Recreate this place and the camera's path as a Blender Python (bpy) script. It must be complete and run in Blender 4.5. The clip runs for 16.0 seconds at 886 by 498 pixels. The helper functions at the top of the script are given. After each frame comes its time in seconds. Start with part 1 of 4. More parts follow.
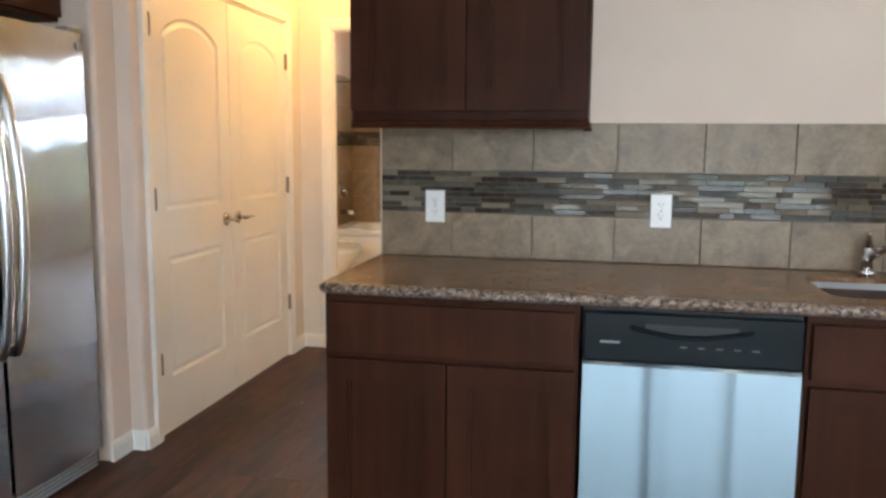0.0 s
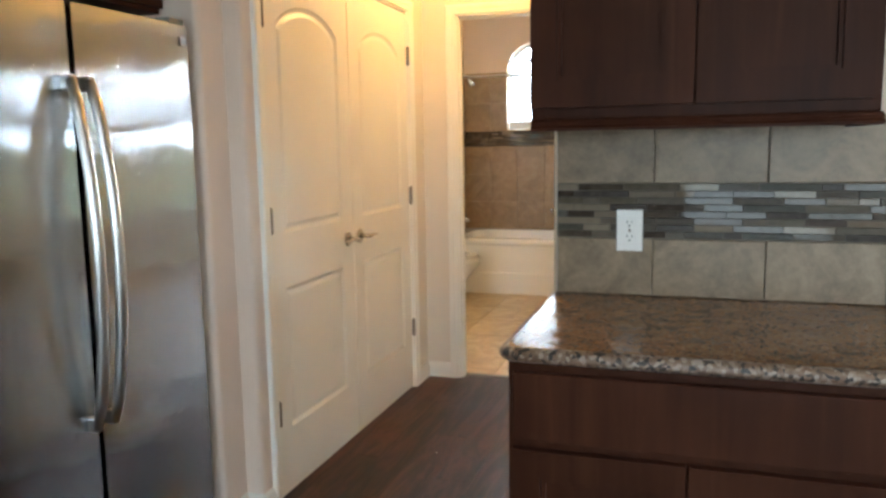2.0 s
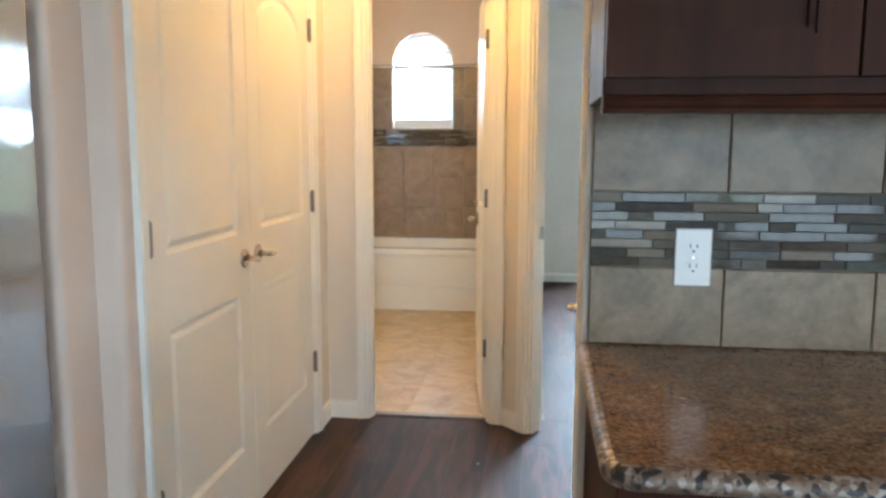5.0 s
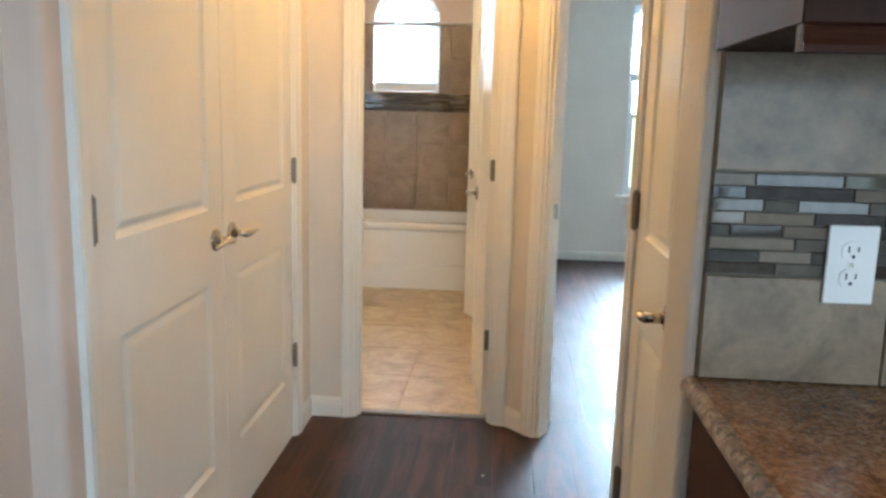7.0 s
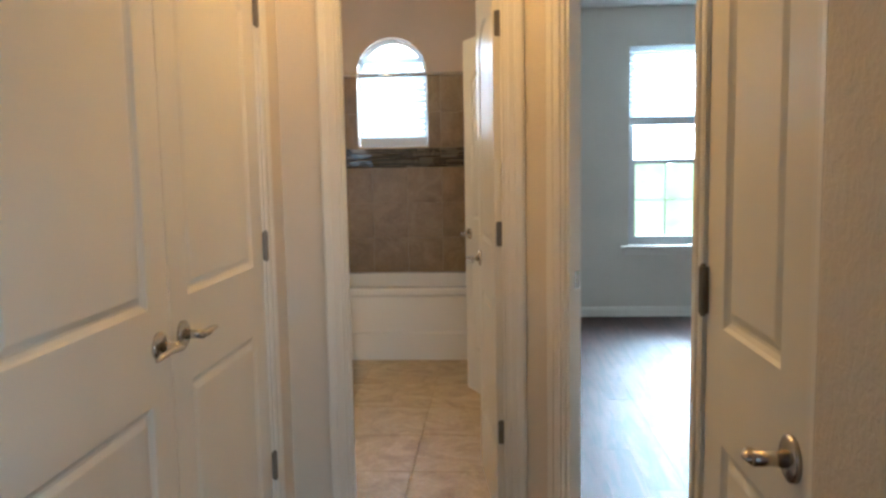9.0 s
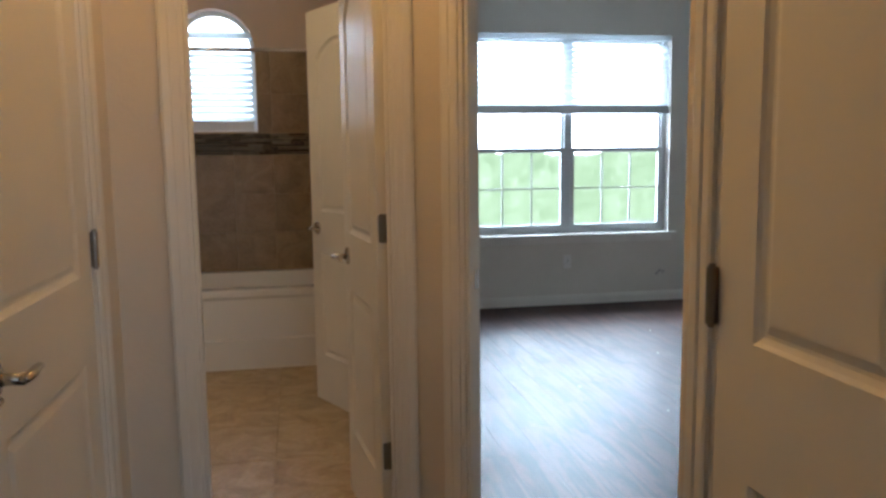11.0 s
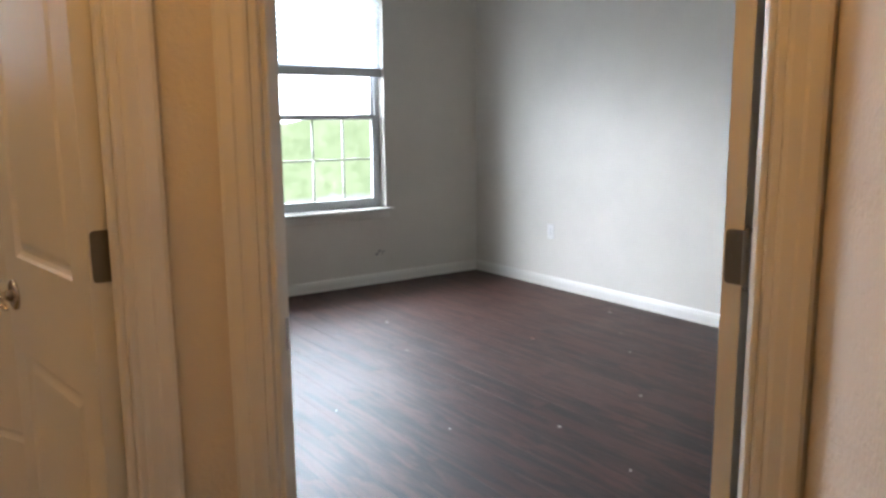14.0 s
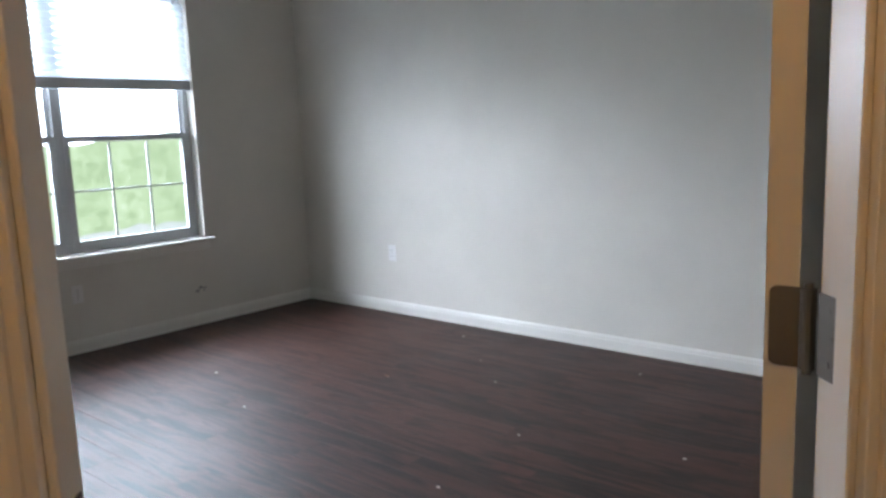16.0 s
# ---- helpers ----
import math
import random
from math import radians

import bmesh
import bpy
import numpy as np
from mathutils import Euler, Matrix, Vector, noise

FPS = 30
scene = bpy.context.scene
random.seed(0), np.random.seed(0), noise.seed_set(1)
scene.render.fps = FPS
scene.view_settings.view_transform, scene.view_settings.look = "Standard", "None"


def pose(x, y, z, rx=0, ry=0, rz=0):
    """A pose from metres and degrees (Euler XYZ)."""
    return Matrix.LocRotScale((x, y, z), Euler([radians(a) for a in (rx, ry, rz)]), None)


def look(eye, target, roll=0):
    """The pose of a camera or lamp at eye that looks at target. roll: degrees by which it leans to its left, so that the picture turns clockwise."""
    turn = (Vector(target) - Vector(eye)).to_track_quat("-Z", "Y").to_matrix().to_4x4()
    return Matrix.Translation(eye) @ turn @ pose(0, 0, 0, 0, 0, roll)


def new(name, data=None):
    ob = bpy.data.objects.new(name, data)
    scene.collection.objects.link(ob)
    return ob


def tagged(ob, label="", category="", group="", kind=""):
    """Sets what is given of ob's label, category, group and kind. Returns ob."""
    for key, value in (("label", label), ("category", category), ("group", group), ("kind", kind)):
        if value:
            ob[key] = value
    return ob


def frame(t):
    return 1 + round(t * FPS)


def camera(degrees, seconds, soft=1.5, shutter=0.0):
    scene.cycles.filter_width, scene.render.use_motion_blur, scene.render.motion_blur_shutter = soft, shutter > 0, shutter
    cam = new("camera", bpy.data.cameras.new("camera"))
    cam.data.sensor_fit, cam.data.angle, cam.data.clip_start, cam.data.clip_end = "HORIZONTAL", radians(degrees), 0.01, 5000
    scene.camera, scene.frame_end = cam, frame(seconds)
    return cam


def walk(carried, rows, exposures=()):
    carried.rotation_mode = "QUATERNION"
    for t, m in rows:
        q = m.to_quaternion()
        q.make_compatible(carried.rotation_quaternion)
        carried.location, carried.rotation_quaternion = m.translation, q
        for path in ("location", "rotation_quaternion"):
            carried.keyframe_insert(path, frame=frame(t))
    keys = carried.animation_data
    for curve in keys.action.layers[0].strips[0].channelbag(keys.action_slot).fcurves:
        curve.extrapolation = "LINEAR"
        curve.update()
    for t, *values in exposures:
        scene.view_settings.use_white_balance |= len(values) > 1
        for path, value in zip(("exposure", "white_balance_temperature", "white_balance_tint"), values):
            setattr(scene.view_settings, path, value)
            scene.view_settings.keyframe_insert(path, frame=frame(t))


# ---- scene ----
cam = camera(60.0, 16.0, 2.8)
PATH = [
    (0, (0.203, 0.71, 1.302), (-0.187, 2.654, 1.042), 0.5),
    (0.5, (0.121, 0.87, 1.301), (-0.406, 2.782, 1.038), 0.4),
    (1, (0.047, 1.027, 1.309), (-0.585, 2.906, 1.042), 0.3),
    (1.5, (-0.048, 1.155, 1.317), (-0.723, 3.019, 1.05), -0.5),
    (2, (-0.196, 1.257, 1.334), (-0.819, 3.139, 1.068), -1.0),
    (2.5, (-0.313, 1.351, 1.339), (-0.854, 3.259, 1.084), -1.2),
    (3, (-0.378, 1.443, 1.341), (-0.866, 3.367, 1.099), -1.3),
    (3.5, (-0.444, 1.528, 1.343), (-0.881, 3.467, 1.113), -1.3),
    (4, (-0.538, 1.625, 1.338), (-0.891, 3.581, 1.121), -1.0),
    (6.5, (-0.816, 2.175, 1.279), (-0.983, 4.138, 0.937), 1.5),
    (7, (-0.865, 2.275, 1.292), (-1.016, 4.24, 0.95), 1.5),
    (7.5, (-0.871, 2.41, 1.308), (-1.05, 4.38, 1.013), 0.1),
    (8, (-0.868, 2.561, 1.326), (-1.081, 4.534, 1.08), -0.8),
    (10.5, (-1.118, 2.978, 1.284), (-0.902, 4.956, 1.081), -1.1),
    (11, (-1.158, 3.13, 1.291), (-0.795, 5.082, 1.052), -0.7),
    (11.5, (-1.169, 3.299, 1.274), (-0.671, 5.215, 0.993), -1.0),
    (12, (-1.196, 3.519, 1.272), (-0.555, 5.386, 0.953), -0.9),
    (12.5, (-1.175, 3.682, 1.261), (-0.421, 5.503, 0.923), -0.8),
    (13, (-1.126, 3.864, 1.274), (-0.269, 5.638, 0.926), -0.1),
    (13.5, (-1.126, 3.987, 1.274), (-0.141, 5.695, 0.935), 0.0),
    (14, (-1.176, 4.107, 1.292), (-0.032, 5.715, 0.965), -0.5),
    (14.5, (-1.152, 4.244, 1.279), (0.098, 5.774, 0.965), -0.2),
    (15, (-1.065, 4.355, 1.291), (0.251, 5.827, 0.971), -1.1),
    (15.5, (-0.972, 4.453, 1.302), (0.423, 5.85, 0.983), -2.7),
    (16, (-0.944, 4.571, 1.298), (0.546, 5.87, 0.994), -2.2),
]

# exposure and white balance drift of the clip's camera
EXPOSURES = [(0.0, 0.05, 5600, 6), (1.5, 0.0, 5700, 4), (2.5, -0.2, 5400, 0), (3.2, -0.1, 5300, 0), (4.2, 0.1, 5200, 0), (6.4, 0.05, 5000, 0), (7.1, 0.0, 5000, 0), (8.2, -0.38, 5000, 0), (10.3, -1.35, 5200, 6), (12.0, -1.65, 5500, 9), (13.2, -1.35, 5800, 12), (14.0, -1.40, 5900, 12), (15.2, -1.75, 5700, 11), (16.0, -1.72, 5700, 11)]
walk(cam, [(t, look(eye, target, roll)) for t, eye, target, roll in PATH], EXPOSURES)

# ---- world and lights ----
world = bpy.data.worlds.new("sky")
scene.world = world
world.use_nodes = True
wn = world.node_tree
wn.nodes.clear()
sky = wn.nodes.new("ShaderNodeTexSky")
sky.sky_type = "NISHITA"
sky.sun_disc = False
sky.sun_elevation = radians(50)
sky.sun_rotation = radians(200)
sky.air_density, sky.dust_density, sky.ozone_density = 1.0, 3.0, 1.0
bg = wn.nodes.new("ShaderNodeBackground")
bg.inputs["Strength"].default_value = 0.14
wo = wn.nodes.new("ShaderNodeOutputWorld")
wn.links.new(sky.outputs[0], bg.inputs["Color"])
wn.links.new(bg.outputs[0], wo.inputs["Surface"])

sun = new("sun", bpy.data.lights.new("sun", "SUN"))
sun.data.energy, sun.data.angle, sun.data.color = 1.2, radians(12), (1.0, 0.95, 0.88)
sun.matrix_world = look((0, 0, 20), (3, 8, 0))


def window_light(name, eye, target, w, h, power, color=(0.95, 0.975, 1.0)):
    """Sky light that enters through a window's opening."""
    ob = new(name, bpy.data.lights.new(name, "AREA"))
    ob.data.shape, ob.data.size, ob.data.size_y = "RECTANGLE", w, h
    ob.data.energy, ob.data.color = power, color
    ob.matrix_world = look(eye, target)
    return ob


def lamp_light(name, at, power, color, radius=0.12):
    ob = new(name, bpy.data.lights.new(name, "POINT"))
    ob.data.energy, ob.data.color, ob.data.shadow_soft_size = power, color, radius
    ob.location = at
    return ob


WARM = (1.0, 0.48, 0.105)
window_light("daylight_bedroom", (1.125, 9.565, 1.83), (1.125, 0, 1.83), 1.72, 0.92, 78, (0.91, 0.96, 1.0))
window_light("daylight_sky", (0.9, 10.9, 2.25), (1.3, 8.0, 1.4), 5.0, 1.2, 3500, (0.91, 0.96, 1.0))
window_light("daylight_south", (1.2, -3.35, 1.25), (0.9, 5, 1.0), 3.0, 1.9, 112)
window_light("daylight_east", (3.98, 0.6, 1.32), (-5, 1.2, 1.2), 1.8, 0.7, 25)
# Unseen ceiling lamps: hall and kitchen assumed from warm light, bath one added.
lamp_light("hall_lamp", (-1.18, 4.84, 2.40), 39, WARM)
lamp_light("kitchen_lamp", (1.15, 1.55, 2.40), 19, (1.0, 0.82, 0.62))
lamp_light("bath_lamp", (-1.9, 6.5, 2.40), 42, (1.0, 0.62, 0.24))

# ---- materials ----


def mat(name, color, rough=0.5, metal=0.0):
    m = bpy.data.materials.new(name)
    m.use_nodes = True
    b = m.node_tree.nodes["Principled BSDF"]
    b.inputs["Base Color"].default_value = (*color, 1)
    b.inputs["Roughness"].default_value = rough
    b.inputs["Metallic"].default_value = metal
    return m, m.node_tree, b


def coords(nt, scale=(1, 1, 1), space="Object"):
    tc = nt.nodes.new("ShaderNodeTexCoord")
    mp = nt.nodes.new("ShaderNodeMapping")
    mp.inputs["Scale"].default_value = scale
    if space == "World":
        g = nt.nodes.new("ShaderNodeNewGeometry")
        nt.links.new(g.outputs["Position"], mp.inputs["Vector"])
    else:
        nt.links.new(tc.outputs[space], mp.inputs["Vector"])
    return mp.outputs[0]


def noise_tex(nt, vec, scale, detail=4.0, rough=0.55, distortion=0.0):
    n = nt.nodes.new("ShaderNodeTexNoise")
    n.inputs["Scale"].default_value, n.inputs["Detail"].default_value = scale, detail
    n.inputs["Roughness"].default_value, n.inputs["Distortion"].default_value = rough, distortion
    nt.links.new(vec, n.inputs["Vector"])
    return n.outputs["Fac"]


def ramp(nt, fac, stops):
    r = nt.nodes.new("ShaderNodeValToRGB")
    e = r.color_ramp.elements
    while len(e) < len(stops):
        e.new(0.5)
    for el, (p, c) in zip(e, stops):
        el.position, el.color = p, (*c, 1)
    nt.links.new(fac, r.inputs["Fac"])
    return r.outputs["Color"]


def mixed(nt, fac, a, b, blend="MIX"):
    m = nt.nodes.new("ShaderNodeMix")
    m.data_type, m.blend_type = "RGBA", blend
    for sock, v in ((m.inputs[0], fac), (m.inputs[6], a), (m.inputs[7], b)):
        if isinstance(v, (int, float)):
            sock.default_value = v
        elif isinstance(v, tuple):
            sock.default_value = (*v, 1)
        else:
            nt.links.new(v, sock)
    return m.outputs[2]


def bump(nt, b, height, strength=0.2, distance=0.002):
    bp = nt.nodes.new("ShaderNodeBump")
    bp.inputs["Strength"].default_value, bp.inputs["Distance"].default_value = strength, distance
    nt.links.new(height, bp.inputs["Height"])
    nt.links.new(bp.outputs[0], b.inputs["Normal"])


def spread(nt, fac, lo, hi):
    r = nt.nodes.new("ShaderNodeMapRange")
    r.inputs["To Min"].default_value, r.inputs["To Max"].default_value = lo, hi
    nt.links.new(fac, r.inputs["Value"])
    return r.outputs[0]


def paint(name, color, rough, tex=True, strength=0.35):
    """Rolled wall paint over a sprayed texture, with faint scuffs."""
    m, nt, b = mat(name, color, rough)
    v = coords(nt, space="World")
    big = noise_tex(nt, v, 1.7, 3)
    dark = tuple(c * 0.93 for c in color)
    nt.links.new(ramp(nt, big, [(0.35, dark), (0.65, color)]), b.inputs["Base Color"])
    if tex:
        bump(nt, b, noise_tex(nt, v, 75, 3, 0.6, 0.6), strength, 0.0022)
    else:
        bump(nt, b, noise_tex(nt, v, 160, 2), 0.06, 0.001)
    return m


WALL = paint("wall_paint", (0.74, 0.605, 0.505), 0.75)
WALL_BED = paint("bedroom_paint", (0.75, 0.715, 0.64), 0.75, True, 0.15)
WALL_HALL = paint("hall_paint", (0.72, 0.655, 0.56), 0.7, True, 1.0)
CEIL = paint("ceiling_paint", (0.80, 0.78, 0.74), 0.85)
TRIM = paint("trim_paint", (0.82, 0.795, 0.73), 0.34, False)
DOORP = paint("door_paint", (0.80, 0.77, 0.69), 0.33, False)


def plank_mat():
    m, nt, b = mat("vinyl_plank", (0.08, 0.04, 0.03), 0.32)
    oi = nt.nodes.new("ShaderNodeObjectInfo")
    v = coords(nt, (1, 1, 1), "World")
    off = nt.nodes.new("ShaderNodeCombineXYZ")
    mul = nt.nodes.new("ShaderNodeMath")
    mul.operation = "MULTIPLY"
    mul.inputs[1].default_value = 37.0
    nt.links.new(oi.outputs["Random"], mul.inputs[0])
    nt.links.new(mul.outputs[0], off.inputs[1])
    add = nt.nodes.new("ShaderNodeVectorMath")
    nt.links.new(v, add.inputs[0])
    nt.links.new(off.outputs[0], add.inputs[1])

    def stretched(sx, sy):
        mp = nt.nodes.new("ShaderNodeMapping")
        mp.inputs["Scale"].default_value = (sx, sy, 1)
        nt.links.new(add.outputs[0], mp.inputs["Vector"])
        return mp.outputs[0]

    streak = noise_tex(nt, stretched(13, 1.5), 1.0, 7, 0.70, 1.0)
    grain = noise_tex(nt, stretched(120, 4), 1.0, 4, 0.6)
    base = ramp(nt, streak, [(0.34, (0.006, 0.0035, 0.003)), (0.45, (0.021, 0.010, 0.007)), (0.57, (0.066, 0.027, 0.018)), (0.70, (0.013, 0.0065, 0.005))])
    base = mixed(nt, 0.18, base, ramp(nt, grain, [(0.3, (0.006, 0.0035, 0.003)), (0.7, (0.045, 0.019, 0.014))]))
    tone = nt.nodes.new("ShaderNodeHueSaturation")
    nt.links.new(spread(nt, oi.outputs["Random"], 0.85, 1.2), tone.inputs["Value"])
    nt.links.new(base, tone.inputs["Color"])
    nt.links.new(tone.outputs[0], b.inputs["Base Color"])
    dust = noise_tex(nt, coords(nt, (1, 1, 1), "World"), 2.2, 5, 0.6)
    nt.links.new(spread(nt, dust, 0.42, 0.60), b.inputs["Roughness"])
    b.inputs["Specular IOR Level"].default_value = 0.30
    bump(nt, b, mixed(nt, 0.4, streak, grain), 0.9, 0.0028)
    return m


PLANK = plank_mat()


def tile_mat(name, lo, mid, hi, rough=0.3, scale=4.5):
    m, nt, b = mat(name, mid, rough)
    oi = nt.nodes.new("ShaderNodeObjectInfo")
    v = coords(nt, (1, 1, 1), "World")
    add = nt.nodes.new("ShaderNodeVectorMath")
    sc = nt.nodes.new("ShaderNodeVectorMath")
    sc.operation = "SCALE"
    sc.inputs[0].default_value = (13.0, 29.0, 17.0)
    nt.links.new(oi.outputs["Random"], sc.inputs["Scale"])
    nt.links.new(v, add.inputs[0])
    nt.links.new(sc.outputs[0], add.inputs[1])
    cloud = noise_tex(nt, add.outputs[0], scale, 6, 0.62, 1.2)
    fine = noise_tex(nt, add.outputs[0], 60, 4, 0.6)
    col = ramp(nt, cloud, [(0.28, lo), (0.5, mid), (0.72, hi)])
    col = mixed(nt, 0.25, col, ramp(nt, fine, [(0.35, lo), (0.7, hi)]))
    nt.links.new(col, b.inputs["Base Color"])
    nt.links.new(spread(nt, fine, rough - 0.06, rough + 0.1), b.inputs["Roughness"])
    bump(nt, b, cloud, 0.10, 0.002)
    return m


TILE = tile_mat("stone_tile", (0.115, 0.078, 0.042), (0.215, 0.150, 0.086), (0.33, 0.245, 0.152), 0.40, 7)
TILE_BATH = tile_mat("bath_wall_tile", (0.165, 0.10, 0.044), (0.265, 0.172, 0.082), (0.36, 0.25, 0.132), 0.30, 5)
TILE_FLOOR = tile_mat("bath_floor_tile", (0.25, 0.165, 0.075), (0.44, 0.325, 0.165), (0.60, 0.48, 0.29), 0.36, 6)
GROUT, _, _ = mat("grout", (0.20, 0.165, 0.12), 0.9)
GROUT_BATH, _, _ = mat("bath_grout", (0.42, 0.31, 0.165), 0.9)
GROUT_DARK, _, _ = mat("mosaic_grout", (0.15, 0.13, 0.105), 0.9)


def mosaic_mat():
    """Glass and stone strips, each with a tone of its own."""
    m, nt, b = mat("mosaic_strip", (0.2, 0.18, 0.16), 0.12)
    oi = nt.nodes.new("ShaderNodeObjectInfo")
    r = nt.nodes.new("ShaderNodeValToRGB")
    r.color_ramp.interpolation = "CONSTANT"
    stops = [(0.0, (0.045, 0.033, 0.021)), (0.2, (0.090, 0.074, 0.050)), (0.36, (0.022, 0.013, 0.008)), (0.52, (0.15, 0.112, 0.072)), (0.66, (0.048, 0.048, 0.038)), (0.80, (0.20, 0.16, 0.112)), (0.91, (0.038, 0.020, 0.012))]
    while len(r.color_ramp.elements) < len(stops):
        r.color_ramp.elements.new(0.5)
    for el, (p, c) in zip(r.color_ramp.elements, stops):
        el.position, el.color = p, (*c, 1)
    nt.links.new(oi.outputs["Random"], r.inputs["Fac"])
    v = coords(nt, (1, 1, 1), "World")
    n = noise_tex(nt, v, 40, 4)
    nt.links.new(mixed(nt, 0.15, r.outputs[0], ramp(nt, n, [(0.3, (0.03, 0.022, 0.016)), (0.7, (0.30, 0.25, 0.20))])), b.inputs["Base Color"])
    gloss = nt.nodes.new("ShaderNodeMath")
    gloss.operation = "PINGPONG"
    gloss.inputs[1].default_value = 0.11
    nt.links.new(oi.outputs["Random"], gloss.inputs[0])
    shine = nt.nodes.new("ShaderNodeMapRange")
    shine.inputs["From Min"].default_value, shine.inputs["From Max"].default_value = 0.045, 0.06
    shine.inputs["To Min"].default_value, shine.inputs["To Max"].default_value = 0.05, 0.5
    nt.links.new(gloss.outputs[0], shine.inputs["Value"])
    nt.links.new(shine.outputs[0], b.inputs["Roughness"])
    b.inputs["Specular IOR Level"].default_value = 0.26
    bump(nt, b, noise_tex(nt, v, 25, 2), 0.08, 0.002)
    return m


MOSAIC = mosaic_mat()


def wood_mat():
    m, nt, b = mat("cherry_stain", (0.06, 0.02, 0.012), 0.3)
    oi = nt.nodes.new("ShaderNodeObjectInfo")
    v = coords(nt, (22, 22, 1.6), "World")
    g = noise_tex(nt, v, 1.0, 6, 0.6, 0.6)
    blot = noise_tex(nt, coords(nt, (1, 1, 1), "World"), 5, 4)
    c = ramp(nt, g, [(0.3, (0.030, 0.0092, 0.0045)), (0.55, (0.055, 0.0175, 0.0085)), (0.75, (0.082, 0.028, 0.0135))])
    c = mixed(nt, 0.4, c, ramp(nt, blot, [(0.3, (0.028, 0.0092, 0.0048)), (0.7, (0.073, 0.025, 0.0125))]))
    tone = nt.nodes.new("ShaderNodeHueSaturation")
    nt.links.new(spread(nt, oi.outputs["Random"], 0.76, 1.0), tone.inputs["Value"])
    nt.links.new(c, tone.inputs["Color"])
    nt.links.new(tone.outputs[0], b.inputs["Base Color"])
    nt.links.new(spread(nt, g, 0.40, 0.52), b.inputs["Roughness"])
    b.inputs["Specular IOR Level"].default_value = 0.09
    bump(nt, b, g, 0.08, 0.001)
    return m


WOOD = wood_mat()


def granite_mat():
    m, nt, b = mat("granite", (0.2, 0.12, 0.07), 0.2)
    b.inputs["Specular IOR Level"].default_value = 0.38
    v = coords(nt, (1, 1, 1), "World")
    vo = nt.nodes.new("ShaderNodeTexVoronoi")
    vo.inputs["Scale"].default_value = 190
    nt.links.new(v, vo.inputs["Vector"])
    sep = nt.nodes.new("ShaderNodeSeparateColor")
    nt.links.new(vo.outputs["Color"], sep.inputs[0])
    speck = ramp(nt, sep.outputs[0], [(0.0, (0.014, 0.010, 0.008)), (0.24, (0.12, 0.052, 0.020)), (0.5, (0.25, 0.120, 0.048)), (0.78, (0.34, 0.18, 0.080)), (0.95, (0.34, 0.25, 0.17))])
    cloud = noise_tex(nt, v, 18, 6, 0.7, 1.0)
    col = mixed(nt, 0.5, speck, ramp(nt, cloud, [(0.32, (0.03, 0.018, 0.012)), (0.5, (0.22, 0.115, 0.05)), (0.68, (0.38, 0.25, 0.14))]))
    nt.links.new(col, b.inputs["Base Color"])
    return m


GRANITE = granite_mat()


def rough_granite_mat():
    """Chiselled edge: pale crystals and black flecks."""
    m, nt, b = mat("granite_edge", (0.3, 0.25, 0.2), 0.35)
    v = coords(nt, (1, 1, 1), "World")
    vo = nt.nodes.new("ShaderNodeTexVoronoi")
    vo.inputs["Scale"].default_value = 125
    nt.links.new(v, vo.inputs["Vector"])
    sep = nt.nodes.new("ShaderNodeSeparateColor")
    nt.links.new(vo.outputs["Color"], sep.inputs[0])
    col = ramp(nt, sep.outputs[0], [(0.0, (0.014, 0.011, 0.010)), (0.22, (0.03, 0.022, 0.018)), (0.34, (0.15, 0.09, 0.055)), (0.7, (0.21, 0.145, 0.10)), (0.9, (0.34, 0.28, 0.23))])
    nt.links.new(col, b.inputs["Base Color"])
    bump(nt, b, noise_tex(nt, v, 55, 4), 0.6, 0.004)
    return m


GRANITE_EDGE = rough_granite_mat()


def brushed_mat(name, along, spread_by, wave, rough, color, ripple=(2.5, 2.5, 7.0), tilt_axis=(0, 0, 1)):
    """Brushed steel: fine grooves scatter the shine across the grain; the sheet is a little wavy."""
    m, nt, b = mat(name, color, rough, 1.0)
    fine = noise_tex(nt, coords(nt, tuple(14000 * c for c in along), "World"), 1.0, 2)
    soft = noise_tex(nt, coords(nt, ripple, "World"), 1.0, 2)
    tilt = nt.nodes.new("ShaderNodeVectorMath")
    tilt.operation = "SCALE"
    tilt.inputs[0].default_value = tuple(spread_by * c for c in along)
    nt.links.new(spread(nt, fine, -1.0, 1.0), tilt.inputs["Scale"])
    sway = nt.nodes.new("ShaderNodeVectorMath")
    sway.operation = "SCALE"
    sway.inputs[0].default_value = tuple(wave * c for c in tilt_axis)
    nt.links.new(spread(nt, soft, -1.0, 1.0), sway.inputs["Scale"])
    geo = nt.nodes.new("ShaderNodeNewGeometry")
    one, two, unit = (nt.nodes.new("ShaderNodeVectorMath") for _ in range(3))
    unit.operation = "NORMALIZE"
    nt.links.new(geo.outputs["Normal"], one.inputs[0])
    nt.links.new(tilt.outputs[0], one.inputs[1])
    nt.links.new(one.outputs[0], two.inputs[0])
    nt.links.new(sway.outputs[0], two.inputs[1])
    nt.links.new(two.outputs[0], unit.inputs[0])
    nt.links.new(unit.outputs[0], b.inputs["Normal"])
    return m


